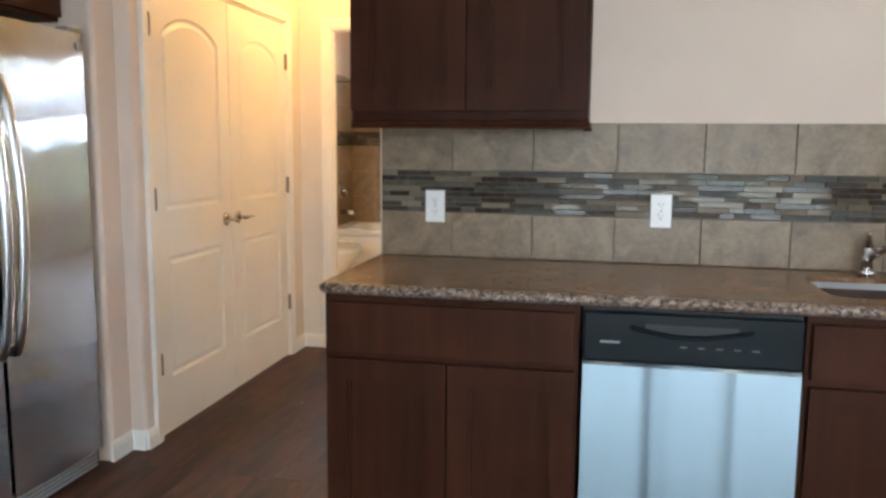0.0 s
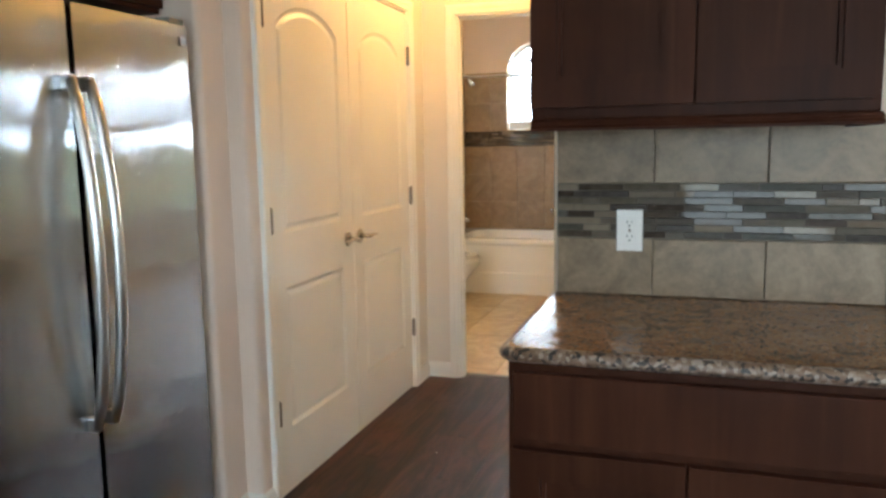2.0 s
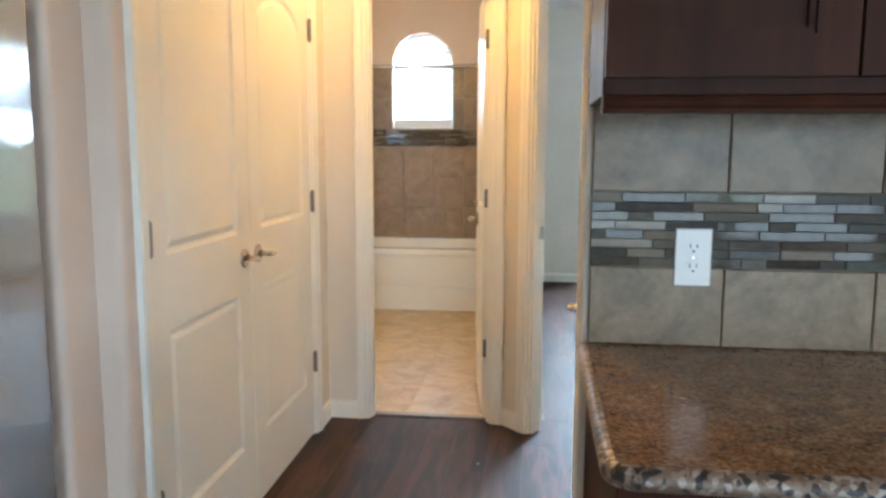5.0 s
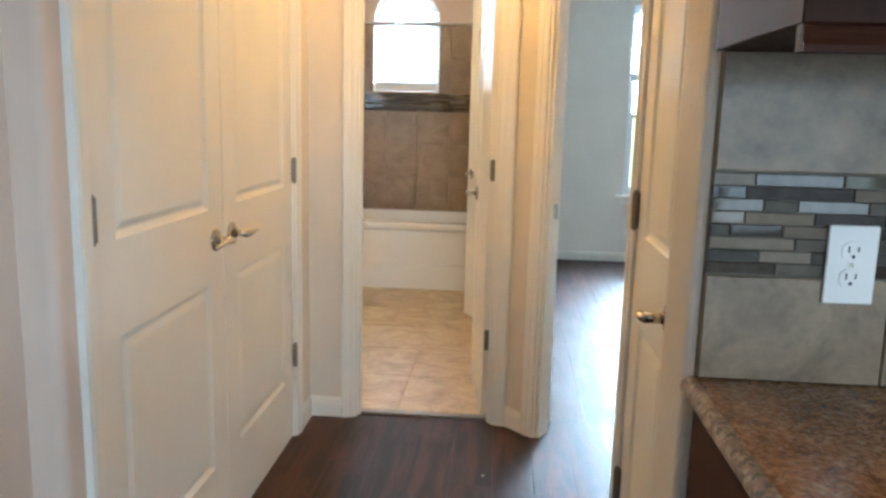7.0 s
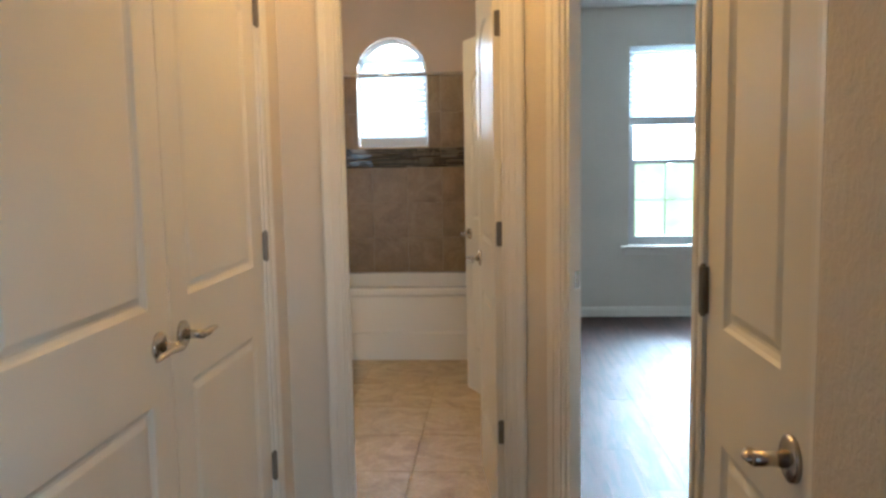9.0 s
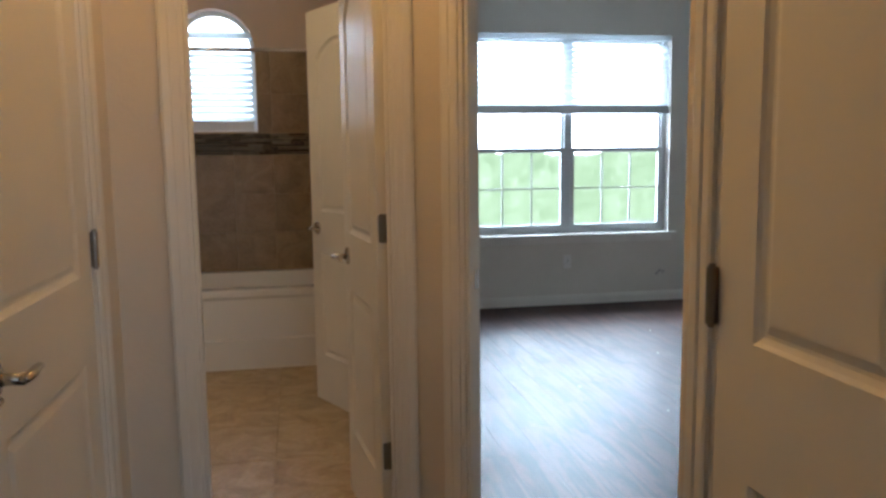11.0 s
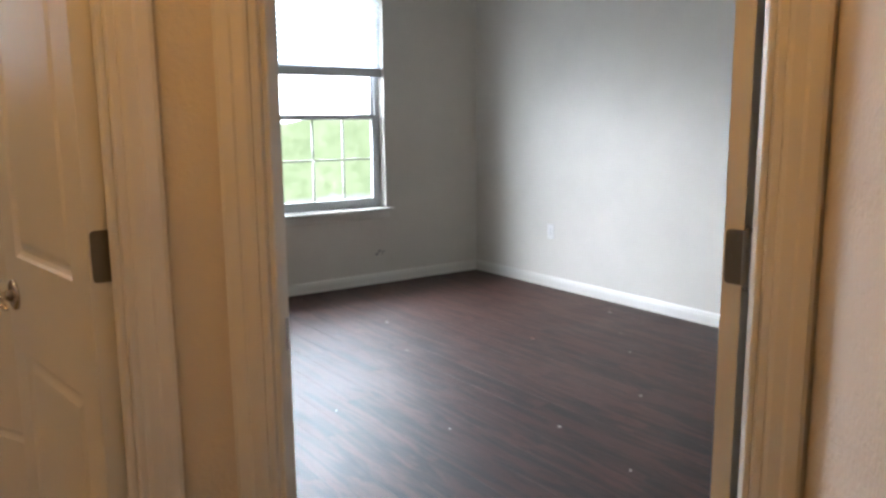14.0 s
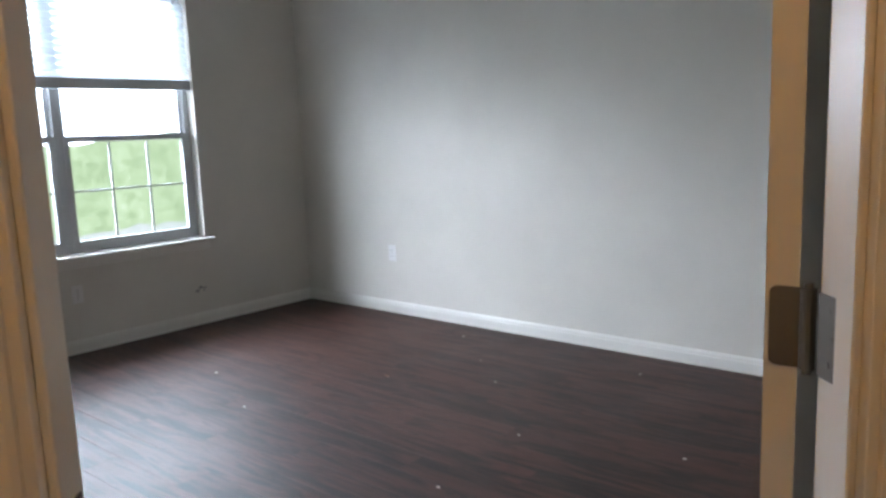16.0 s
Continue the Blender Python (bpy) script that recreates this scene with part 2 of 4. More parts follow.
STEEL_V = brushed_mat("brushed_steel_fridge", (0, 1, 0), 1.1, 0.04, 0.07, (0.46, 0.49, 0.52))
STEEL_H = brushed_mat("brushed_steel_dishwasher", (0, 0, 1), 0.0, 0.48, 0.34, (0.22, 0.265, 0.295), (6.5, 0.0, 0.0), (1, 0, 0))
steel = STEEL_H.node_tree.nodes["Principled BSDF"]
steel.inputs["Anisotropic"].default_value, steel.inputs["Anisotropic Rotation"].default_value = 0.9, 0.25
grain = STEEL_H.node_tree.nodes.new("ShaderNodeTangent")
grain.direction_type, grain.axis = "RADIAL", "Z"
STEEL_H.node_tree.links.new(grain.outputs[0], steel.inputs["Tangent"])
STEEL, _, _ = mat("plain_steel", (0.58, 0.57, 0.55), 0.28, 1.0)
NICKEL, _, _ = mat("satin_nickel", (0.50, 0.46, 0.41), 0.24, 1.0)
BRONZE, _, _ = mat("dull_hinge_metal", (0.21, 0.185, 0.16), 0.42, 1.0)
CHROME, _, _ = mat("chrome", (0.75, 0.75, 0.76), 0.08, 1.0)
BLACK, _, bb = mat("black_plastic", (0.008, 0.011, 0.013), 0.25)
bb.inputs["Specular IOR Level"].default_value = 0.18
DARKGAP, _, _ = mat("dark_rubber", (0.02, 0.02, 0.022), 0.6)
GREYP, _, _ = mat("grey_enamel", (0.20, 0.20, 0.20), 0.4)
OUTLET, _, _ = mat("white_plastic", (0.82, 0.80, 0.77), 0.35)
SLOT, _, _ = mat("slot", (0.03, 0.03, 0.03), 0.6)
TUB, _, _ = mat("tub_acrylic", (0.80, 0.77, 0.70), 0.16)
PORCELAIN, _, _ = mat("porcelain", (0.82, 0.80, 0.75), 0.1)
VINYL, _, _ = mat("window_vinyl", (0.80, 0.82, 0.84), 0.4)
LETTER, _, _ = mat("grey_print", (0.35, 0.35, 0.35), 0.5)


def blind_mat():
    m, nt, b = mat("blind_slat", (0.85, 0.85, 0.84), 0.5)
    b.inputs["Transmission Weight"].default_value = 0.0
    tr = nt.nodes.new("ShaderNodeBsdfTranslucent")
    tr.inputs["Color"].default_value = (0.85, 0.88, 0.9, 1)
    mx = nt.nodes.new("ShaderNodeMixShader")
    mx.inputs[0].default_value = 0.7
    out = nt.nodes["Material Output"]
    nt.links.new(b.outputs[0], mx.inputs[1])
    nt.links.new(tr.outputs[0], mx.inputs[2])
    nt.links.new(mx.outputs[0], out.inputs["Surface"])
    return m


BLIND = blind_mat()


def glass_mat():
    m, nt, b = mat("window_glass", (1, 1, 1), 0.0)
    nt.nodes.remove(b)
    t = nt.nodes.new("ShaderNodeBsdfTransparent")
    g = nt.nodes.new("ShaderNodeBsdfGlossy")
    g.inputs["Roughness"].default_value = 0.02
    f = nt.nodes.new("ShaderNodeFresnel")
    mx = nt.nodes.new("ShaderNodeMixShader")
    nt.links.new(f.outputs[0], mx.inputs[0])
    nt.links.new(t.outputs[0], mx.inputs[1])
    nt.links.new(g.outputs[0], mx.inputs[2])
    nt.links.new(mx.outputs[0], nt.nodes["Material Output"].inputs["Surface"])
    return m


GLASS = glass_mat()



# ---- mesh helpers ----
from mathutils.geometry import tessellate_polygon


def link_mesh(name, bm, material, parent=None, smooth=False):
    bmesh.ops.recalc_face_normals(bm, faces=bm.faces)
    me = bpy.data.meshes.new(name)
    bm.to_mesh(me)
    bm.free()
    me.materials.append(material)
    if smooth:
        for p in me.polygons:
            p.use_smooth = True
    ob = new(name, me)
    if parent is not None:
        ob.parent = parent
    return ob


def part(name, bm, material, parent, label="", smooth=False):
    return tagged(link_mesh(name, bm, material, parent, smooth), label)


def thing(name, m, label, category, group="", kind=""):
    ob = new(name)
    ob.matrix_world = m
    ob.empty_display_size = 0.1
    return tagged(ob, label, category, group, kind)


def box(bm, x0, x1, y0, y1, z0, z1, bevel=0.0, seg=2):
    b2 = bmesh.new()
    bmesh.ops.create_cube(b2, size=1)
    bmesh.ops.scale(b2, vec=(x1 - x0, y1 - y0, z1 - z0), verts=b2.verts)
    bmesh.ops.translate(b2, vec=((x0 + x1) / 2, (y0 + y1) / 2, (z0 + z1) / 2), verts=b2.verts)
    if bevel:
        bmesh.ops.bevel(b2, geom=b2.edges[:], offset=bevel, segments=seg, affect="EDGES", profile=0.5)
    join(bm, b2)
    return bm


def join(bm, b2, m=None):
    if m is not None:
        b2.transform(m)
    vs = {v: bm.verts.new(v.co) for v in b2.verts}
    for f in b2.faces:
        bm.faces.new([vs[v] for v in f.verts])
    b2.free()


def tube(bm, pts, radii, sides=12, flat=1.0, cap=True):
    """A round bar along points; flat squeezes it in its second direction."""
    rings, pts = [], [Vector(p) for p in pts]
    if isinstance(radii, (int, float)):
        radii = [radii] * len(pts)
    ref = None
    for i, p in enumerate(pts):
        d = (pts[min(i + 1, len(pts) - 1)] - pts[max(i - 1, 0)]).normalized()
        if ref is None:
            ref = Vector((0, 0, 1)) if abs(d.z) < 0.9 else Vector((1, 0, 0))
        a = d.cross(ref).normalized()
        c = a.cross(d).normalized()
        ref = c
        rings.append([bm.verts.new(p + radii[i] * (math.cos(t) * a + flat * math.sin(t) * c)) for t in (2 * math.pi * k / sides for k in range(sides))])
    for r, s in zip(rings, rings[1:]):
        for k in range(sides):
            bm.faces.new((r[k], r[(k + 1) % sides], s[(k + 1) % sides], s[k]))
    if cap:
        bm.faces.new(rings[0])
        bm.faces.new(rings[-1])
    return bm


def prism(bm, outer, holes, depth, m=Matrix()):
    """A flat plate with holes through it: outline in (u, v), thickness along w."""
    loops = [outer, *holes]
    flat = [p for lp in loops for p in lp]
    front = [bm.verts.new(m @ Vector((u, v, 0))) for u, v in flat]
    back = [bm.verts.new(m @ Vector((u, v, depth))) for u, v in flat]
    for tri in tessellate_polygon([[Vector((u, v, 0)) for u, v in lp] for lp in loops]):
        bm.faces.new([front[i] for i in tri])
        bm.faces.new([back[i] for i in reversed(tri)])
    k = 0
    for lp in loops:
        n = len(lp)
        for i in range(n):
            a, c = k + i, k + (i + 1) % n
            bm.faces.new((front[a], front[c], back[c], back[a]))
        k += n
    return bm


def rect(u0, u1, v0, v1):
    return [(u0, v0), (u1, v0), (u1, v1), (u0, v1)]


def plane_frame(x, y, dx, dy, z=0.0):
    """u runs along (dx, dy), v up, w to the right of the way: into the wall's body, the room lies to the left."""
    n = math.hypot(dx, dy)
    dx, dy = dx / n, dy / n
    return Matrix(((dx, 0, dy, x), (dy, 0, -dx, y), (0, 1, 0, z), (0, 0, 0, 1)))


CEILING_Z = 2.62
T, TS, TB = 0.115, 0.085, 0.09


def wall(name, x, y, dx, dy, length, holes=(), depth=T, material=None, top=CEILING_Z, label="painted drywall wall"):
    m = plane_frame(x, y, dx, dy)
    outer, cuts = [(0, 0)], []
    for h in holes:
        if h[0][1] > 0.01:
            cuts.append(list(h))
        else:
            u0, u1, v1 = h[0][0], h[1][0], h[2][1]
            outer += [(u0, 0), (u0, v1), (u1, v1), (u1, 0)]
    outer += [(length, 0), (length, top), (0, top)]
    bm = prism(bmesh.new(), outer, cuts, depth)
    ob = link_mesh(name, bm, material or WALL)
    ob.matrix_world = m
    return tagged(ob, label, "wall", kind="structure")


def plan_block(name, pts, z0, z1, material, label, category="wall"):
    m = Matrix.Translation((0, 0, z0))
    bm = prism(bmesh.new(), pts, [], z1 - z0, m)
    return tagged(link_mesh(name, bm, material), label, category, kind="structure")


def rounded(x, y, r, a0, a1, n=5):
    return [(x + r * math.cos(radians(a0 + (a1 - a0) * k / n)), y + r * math.sin(radians(a0 + (a1 - a0) * k / n))) for k in range(n + 1)]


# ---- structure: walls ----
OPEN_H = 2.045
C1, C2 = (-0.820, 5.385), (-0.525, 4.315)
C3 = (-0.109, 4.674)
wall_kitchen = wall("wall_kitchen", 4.0, 3.418, -1, 0, 4.50, label="beige painted kitchen wall behind the counter")
plan_block("wall_kitchen_end", [(-0.5, 3.418), (-0.5, 3.60), (-0.56, 3.60)] + rounded(-0.56, 3.58, 0.02, 90, 180) + rounded(-0.56, 3.438, 0.02, 180, 270), 0, CEILING_Z, WALL_HALL, "rounded end of the kitchen wall")
wall_closet = wall("wall_closet", -0.525, 3.60, 0, 1, 0.715, [rect(0.117, 0.621, -0.001, OPEN_H)], material=WALL_HALL, label="beige hall wall with a narrow closet door")
wall_short = wall("wall_short", *C2, C3[0] - C2[0], C3[1] - C2[1], math.hypot(C3[0] - C2[0], C3[1] - C2[1]) + 0.06, material=WALL_HALL, label="short slanted hall wall with torn paint")
D = math.sqrt(0.5)
SLANT = 1.06
SLANT_AT = (C1[0] + SLANT * D, C1[1] - SLANT * D)
SLANT_U0, SLANT_U1 = 0.113, 0.908
wall_slant = wall("wall_slant", *SLANT_AT, -1, 1, SLANT, [rect(SLANT_U0, SLANT_U1, -0.001, OPEN_H)], depth=TS, material=WALL_HALL, label="slanted hall wall with the bedroom doorway")
wall_bath = wall("wall_bath", -0.80, 5.385, -1, 0, 0.98, [rect(0.075, 0.675, -0.001, OPEN_H)], depth=TB, material=WALL_HALL, label="beige hall wall with the bathroom doorway")
wall_pantry = wall("wall_pantry", -1.665, 5.385, 0, -1, 1.745, [rect(0.220, 1.701, -0.001, OPEN_H)], material=WALL_HALL, label="beige hall wall with double pantry doors")
plan_block("wall_fridge_side", [(-2.6, 3.43), (-1.755, 3.43)] + rounded(-1.755, 3.45, 0.02, -90, 0) + [(-1.735, 3.57)] + rounded(-1.685, 3.59, 0.02, -90, 0) + [(-1.665, 3.64), (-1.78, 3.64), (-2.6, 3.64)], 0, CEILING_Z, WALL, "beige wall corner beside the refrigerator")
wall("wall_west", -2.58, 3.6, 0, -1, 6.8, label="beige wall behind the refrigerator")
wall("wall_east", 4.0, -3.2, 0, 1, 6.75, [rect(2.85, 4.75, 0.95, 2.15)], label="beige living room wall with a window")
wall("wall_south", -2.7, -3.05, 1, 0, 6.8, [rect(2.35, 5.45, 0.06, 2.12)], label="beige living room wall with a patio window")


def arch(cx, r, v0, spring, n=20):
    return [(cx - r, v0), (cx + r, v0)] + [(cx + r * math.cos(math.pi * k / n), spring + r * math.sin(math.pi * k / n)) for k in range(n + 1)]


BY = 8.70
wall("wall_bath_back", -0.70, BY, -1, 0, 1.95, [arch(1.0, 0.27, 1.48, 2.04)], depth=0.16, label="bathroom wall with an arched window above the tub")
wall("wall_bath_left", -2.66, 7.86, 0, -1, 2.4, label="bathroom wall behind the toilet")
wall("wall_tub_end", -2.41, 8.8, 0, -1, 0.95, depth=0.3, label="tiled end wall of the tub alcove")
wall("wall_bath_right", -0.82, 5.475, 0, 1, 3.24, [rect(1.18, 1.83, -0.001, OPEN_H)], label="bathroom wall with an open linen door")
wall("wall_bedroom_left", -0.662, 9.5, 0, -1, 4.13, depth=0.035, material=WALL_BED, label="grey bedroom wall")
wall("wall_bedroom_window", 3.07, 9.40, -1, 0, 3.80, [rect(1.04, 2.85, 0.62, 2.30)], depth=0.16, material=WALL_BED, label="grey bedroom wall with a double window")
wall("wall_bedroom_right", 2.95, 4.55, 0, 1, 4.95, material=WALL_BED, label="bare grey bedroom wall")
wall("wall_bedroom_south", -0.06, 4.69, 1, 0, 3.06, material=WALL_BED, label="grey bedroom wall beside the doorway")
wall("linen_back", -0.702, 6.5, 0, 1, 0.9, depth=0.004, label="back of the linen closet")

tagged(link_mesh("ceiling", box(bmesh.new(), -2.8, 4.2, -3.3, 9.7, CEILING_Z, CEILING_Z + 0.1), CEIL), "white textured ceiling", "ceiling", kind="structure")
floor = tagged(link_mesh("floor", box(bmesh.new(), -2.8, 4.2, -3.3, 9.6, -0.12, -0.006), GROUT), "dark brown wood-look plank floor", "floor", kind="structure")
bath_floor = tagged(link_mesh("bath_floor", box(bmesh.new(), -2.66, -0.82, 5.47, 8.70, -0.01, 0.001), GROUT_BATH), "beige stone-look tile floor", "floor", kind="structure")
tagged(link_mesh("threshold_trim", box(bmesh.new(), -1.474, -0.876, 5.425, 5.462, -0.004, 0.010, 0.003), BRONZE), "dark metal threshold strip", "threshold", kind="structure")


# ---- trim ----
BASE_PROFILE = [(0.0, 0.0), (0.013, 0.0), (0.013, 0.058), (0.010, 0.064), (0.010, 0.072), (0.005, 0.082), (0.0, 0.086)]


def baseboard(x0, y0, x1, y1):
    """Runs from one floor corner to the next with the room on the left of the way."""
    m = plane_frame(x0, y0, x1 - x0, y1 - y0)
    n = math.hypot(x1 - x0, y1 - y0)
    bm = bmesh.new()
    ends = [[bm.verts.new((u, v, -w)) for w, v in BASE_PROFILE] for u in (0, n)]
    k = len(BASE_PROFILE)
    for i in range(k):
        bm.faces.new((ends[0][i], ends[0][(i + 1) % k], ends[1][(i + 1) % k], ends[1][i]))
    bm.faces.new(ends[0])
    bm.faces.new(ends[1])
    ob = link_mesh("baseboard", bm, TRIM)
    ob.matrix_world = m
    return tagged(ob, "white moulded baseboard along the wall", "baseboard", kind="structure")


for seg in [(-1.735, 3.58, -1.735, 3.42), (-1.665, 3.641, -1.665, 3.572), (-1.665, 3.572, -1.735, 3.572), (-1.518, 5.385, -1.665, 5.385), (-1.665, 5.385, -1.665, 5.21),
            (C1[0] + 0.100 * D, C1[1] - 0.100 * D) + C1, (2.95, 9.40, -0.662, 9.40), (2.95, 4.70, 2.95, 9.40), (-0.662, 9.40, -0.662, 5.43), (-0.525, 4.262, -0.525, 4.315), C2 + C3,
            (-0.82, 5.52, -0.82, 6.59), (-2.66, 7.85, -2.66, 5.52), (-2.41, 7.85, -2.66, 7.85), (-0.58, 3.42, -0.58, 3.60)]:
    baseboard(*seg)

CASING_PROFILE = [(0.006, 0.0), (0.006, 0.009), (0.012, 0.012), (0.030, 0.012), (0.034, 0.016), (0.052, 0.018), (0.060, 0.014), (0.063, 0.0)]


def casing(m, u0, u1, h, bottom=0.0, name="trim", label="white moulded door casing"):
    """Mitred moulding round an opening, on the room's side of a wall's frame."""
    bm = bmesh.new()
    rows = []
    for off, w in CASING_PROFILE:
        rows.append([bm.verts.new((u, v, -w)) for u, v in ((u0 - off, bottom), (u0 - off, h + off), (u1 + off, h + off), (u1 + off, bottom))])
    k = len(rows)
    for a, b in zip(rows, rows[1:] + rows[:1]):
        for i in range(3):
            bm.faces.new((a[i], a[i + 1], b[i + 1], b[i]))
    bm.faces.new([r[0] for r in rows])
    bm.faces.new([r[3] for r in rows])
    ob = link_mesh(name, bm, TRIM)
    ob.matrix_world = m
    return tagged(ob, label, "door casing", kind="structure")


def jamb(m, u0, u1, h, depth, stop_at):
    """Lining of a doorway with a stop strip."""
    bm = bmesh.new()
    t = 0.017
    box(bm, u0 - 0.001, u0 + t, 0, h, -0.001, depth + 0.001, 0.001, 1)
    box(bm, u1 - t, u1 + 0.001, 0, h, -0.001, depth + 0.001, 0.001, 1)
    box(bm, u0 + t, u1 - t, h - t, h + 0.001, -0.001, depth + 0.001, 0.001, 1)
    s0, s1 = stop_at, stop_at + 0.032
    box(bm, u0 + t, u0 + t + 0.010, 0, h - t, s0, s1, 0.002, 1)
    box(bm, u1 - t - 0.010, u1 - t, 0, h - t, s0, s1, 0.002, 1)
    box(bm, u0 + t + 0.01, u1 - t - 0.01, h - t - 0.010, h - t, s0, s1, 0.002, 1)
    ob = link_mesh("jamb", bm, TRIM)
    ob.matrix_world = m
    return tagged(ob, "white painted door jamb with stop", "door jamb", kind="structure")


F_PANTRY = plane_frame(-1.665, 5.385, 0, -1)
F_BATH = plane_frame(-0.80, 5.385, -1, 0)
F_SLANT = plane_frame(*SLANT_AT, -1, 1)
F_CLOSET = plane_frame(-0.525, 3.60, 0, 1)
F_LINEN = plane_frame(-0.82, 5.475, 0, 1)
for fr, u0, u1, stop, thick in ((F_PANTRY, 0.220, 1.701, 0.046, T), (F_BATH, 0.075, 0.675, 0.02, TB), (F_SLANT, SLANT_U0, SLANT_U1, 0.012, TS), (F_CLOSET, 0.117, 0.621, 0.046, T), (F_LINEN, 1.18, 1.83, 0.046, T)):
    casing(fr, u0 + 0.017 - 0.006, u1 - 0.017 + 0.006, OPEN_H - 0.017 + 0.006)
    lining = jamb(fr, u0, u1, OPEN_H, thick, stop)
    if fr is F_SLANT:
        slant_lining = lining
        part("strike_plate", box(bmesh.new(), u1 - 0.0185, u1 - 0.016, 0.902, 0.960, 0.052, 0.080, 0.001, 1), NICKEL, lining, "satin metal strike plate")


# ---- doors ----
def moulded_face(bm, w, h, panels, z, out):
    """One face of a moulded door: flat stiles and rails, panels with a sunk ogee edge and a raised field."""
    loops = [rect(0, w, 0, h)] + panels
    flat = [p for lp in loops for p in lp]
    vs = [bm.verts.new((u, z, v)) for u, v in flat]
    for tri in tessellate_polygon([[Vector((u, v, 0)) for u, v in lp] for lp in loops]):
        bm.faces.new([vs[i] for i in tri])
    k = 4
    for lp in panels:
        n = len(lp)
        cu, cv = sum(p[0] for p in lp) / n, sum(p[1] for p in lp) / n
        us, vv = [p[0] for p in lp], [p[1] for p in lp]
        hw, hh = (max(us) - min(us)) / 2, (max(vv) - min(vv)) / 2
        mu, mv = (max(us) + min(us)) / 2, (max(vv) + min(vv)) / 2
        prev = vs[k:k + n]
        for inset, dz in ((0.006, 0.005), (0.014, 0.009), (0.020, 0.009), (0.034, 0.003), (0.038, 0.0025)):
            ring = [bm.verts.new((mu + (u - mu) * (hw - inset) / hw, z - out * dz, mv + (v - mv) * (hh - inset) / hh)) for u, v in lp]
            for i in range(n):
                bm.faces.new((prev[i], prev[(i + 1) % n], ring[(i + 1) % n], ring[i]))
            prev = ring
        bm.faces.new(prev)
        k += n


def panel_shapes(w):
    s = 0.105 if w > 0.62 else 0.095
    low = rect(s, w - s, 0.25, 0.80)
    n = 14
    top = [(s, 1.01), (w - s, 1.01)]
    for k in range(n + 1):
        a = 1 - 2 * k / n
        top.append((w / 2 + a * (w / 2 - s), 1.785 + 0.085 * (1 - a * a) ** 0.8))
    return [low, top]


def door_slab(w, h, parent, label=""):
    bm = bmesh.new()
    pans = panel_shapes(w)
    moulded_face(bm, w, h, pans, 0.0, -1)
    moulded_face(bm, w, h, pans, 0.035, 1)
    for (u0, v0), (u1, v1) in (((0, 0), (w, 0)), ((w, 0), (w, h)), ((w, h), (0, h)), ((0, h), (0, 0))):
        bm.faces.new([bm.verts.new(p) for p in ((u0, 0, v0), (u1, 0, v1), (u1, 0.035, v1), (u0, 0.035, v0))])
    bmesh.ops.remove_doubles(bm, verts=bm.verts, dist=0.0002)
    return part("slab", bm, DOORP, parent, label)


def lever(parent, u, z, side, toward, reach=1.0):
    """A satin lever handle: side -1 on the face at y 0, +1 on the far face."""
    y0 = 0.0 if side < 0 else 0.035
    h = part("lever_handle", tube(bmesh.new(), [(u, y0, z), (u, y0 + side * 0.006, z), (u, y0 + side * 0.009, z)], [0.033, 0.033, 0.028], 24), NICKEL, parent, "satin nickel lever handle", True)
    part("neck", tube(bmesh.new(), [(u, y0 + side * 0.008, z), (u, y0 + side * 0.03, z), (u, y0 + side * 0.052, z)], [0.013, 0.010, 0.011], 14), NICKEL, h, "", True)
    part("lever", tube(bmesh.new(), [(u - toward * 0.008, y0 + side * 0.052, z), (u + toward * reach * 0.02, y0 + side * 0.056, z + 0.002), (u + toward * reach * 0.055, y0 + side * 0.052, z + 0.003), (u + toward * reach * 0.09, y0 + side * 0.046, z - 0.002), (u + toward * reach * 0.108, y0 + side * 0.044, z - 0.006)],
                         [0.010, 0.011, 0.009, 0.0085, 0.004], 12, 0.75), NICKEL, h, "", True)
    return h


def hinge(parent, z, u=-0.003, y=-0.010, leaf=0.0, far=False):
    """A butt hinge: knuckle with its pin, and the leaf on the door's edge."""
    bm = bmesh.new()
    tube(bm, [(u, y, z - 0.0445), (u, y, z + 0.0445)], 0.0085, 12)
    tube(bm, [(u, y, z - 0.050), (u, y, z + 0.050)], 0.005, 10)
    e = 0.030 if not far else 0.033
    c = 0.008
    leaf_shape = [(y + 0.004, z + 0.0445), (y + 0.004, z - 0.0445)] + rounded(e - c, z - 0.0445 + c, c, -90, 0) + rounded(e - c, z + 0.0445 - c, c, 0, 90)
    prism(bm, leaf_shape, [], 0.0028, Matrix(((0, 0, 1, -0.0022), (1, 0, 0, 0), (0, 1, 0, 0), (0, 0, 0, 1))))
    for s in (-0.028, 0.0, 0.028):
        tube(bm, [(-0.0022, 0.011 + 0.01 * (s == 0), z + s), (-0.0030, 0.011 + 0.01 * (s == 0), z + s)], 0.0035, 8)
    return part("hinge", bm, BRONZE, parent, "dull metal butt hinge")


HINGE_Z = (0.335, 1.065, 1.80)


def door(name, m, w, label, levers, hinge_y=-0.010, far=False, hinges=True, backset=0.062, lever_z=0.922, reach=1.0):
    ob = thing(name, m, label, "door", kind="structure")
    door_slab(w, 2.022, ob)
    for z in HINGE_Z if hinges else ():
        hinge(ob, z, y=hinge_y, far=far)
    for side, toward in levers:
        lever(ob, w - backset, lever_z, side, toward, reach)
    return ob


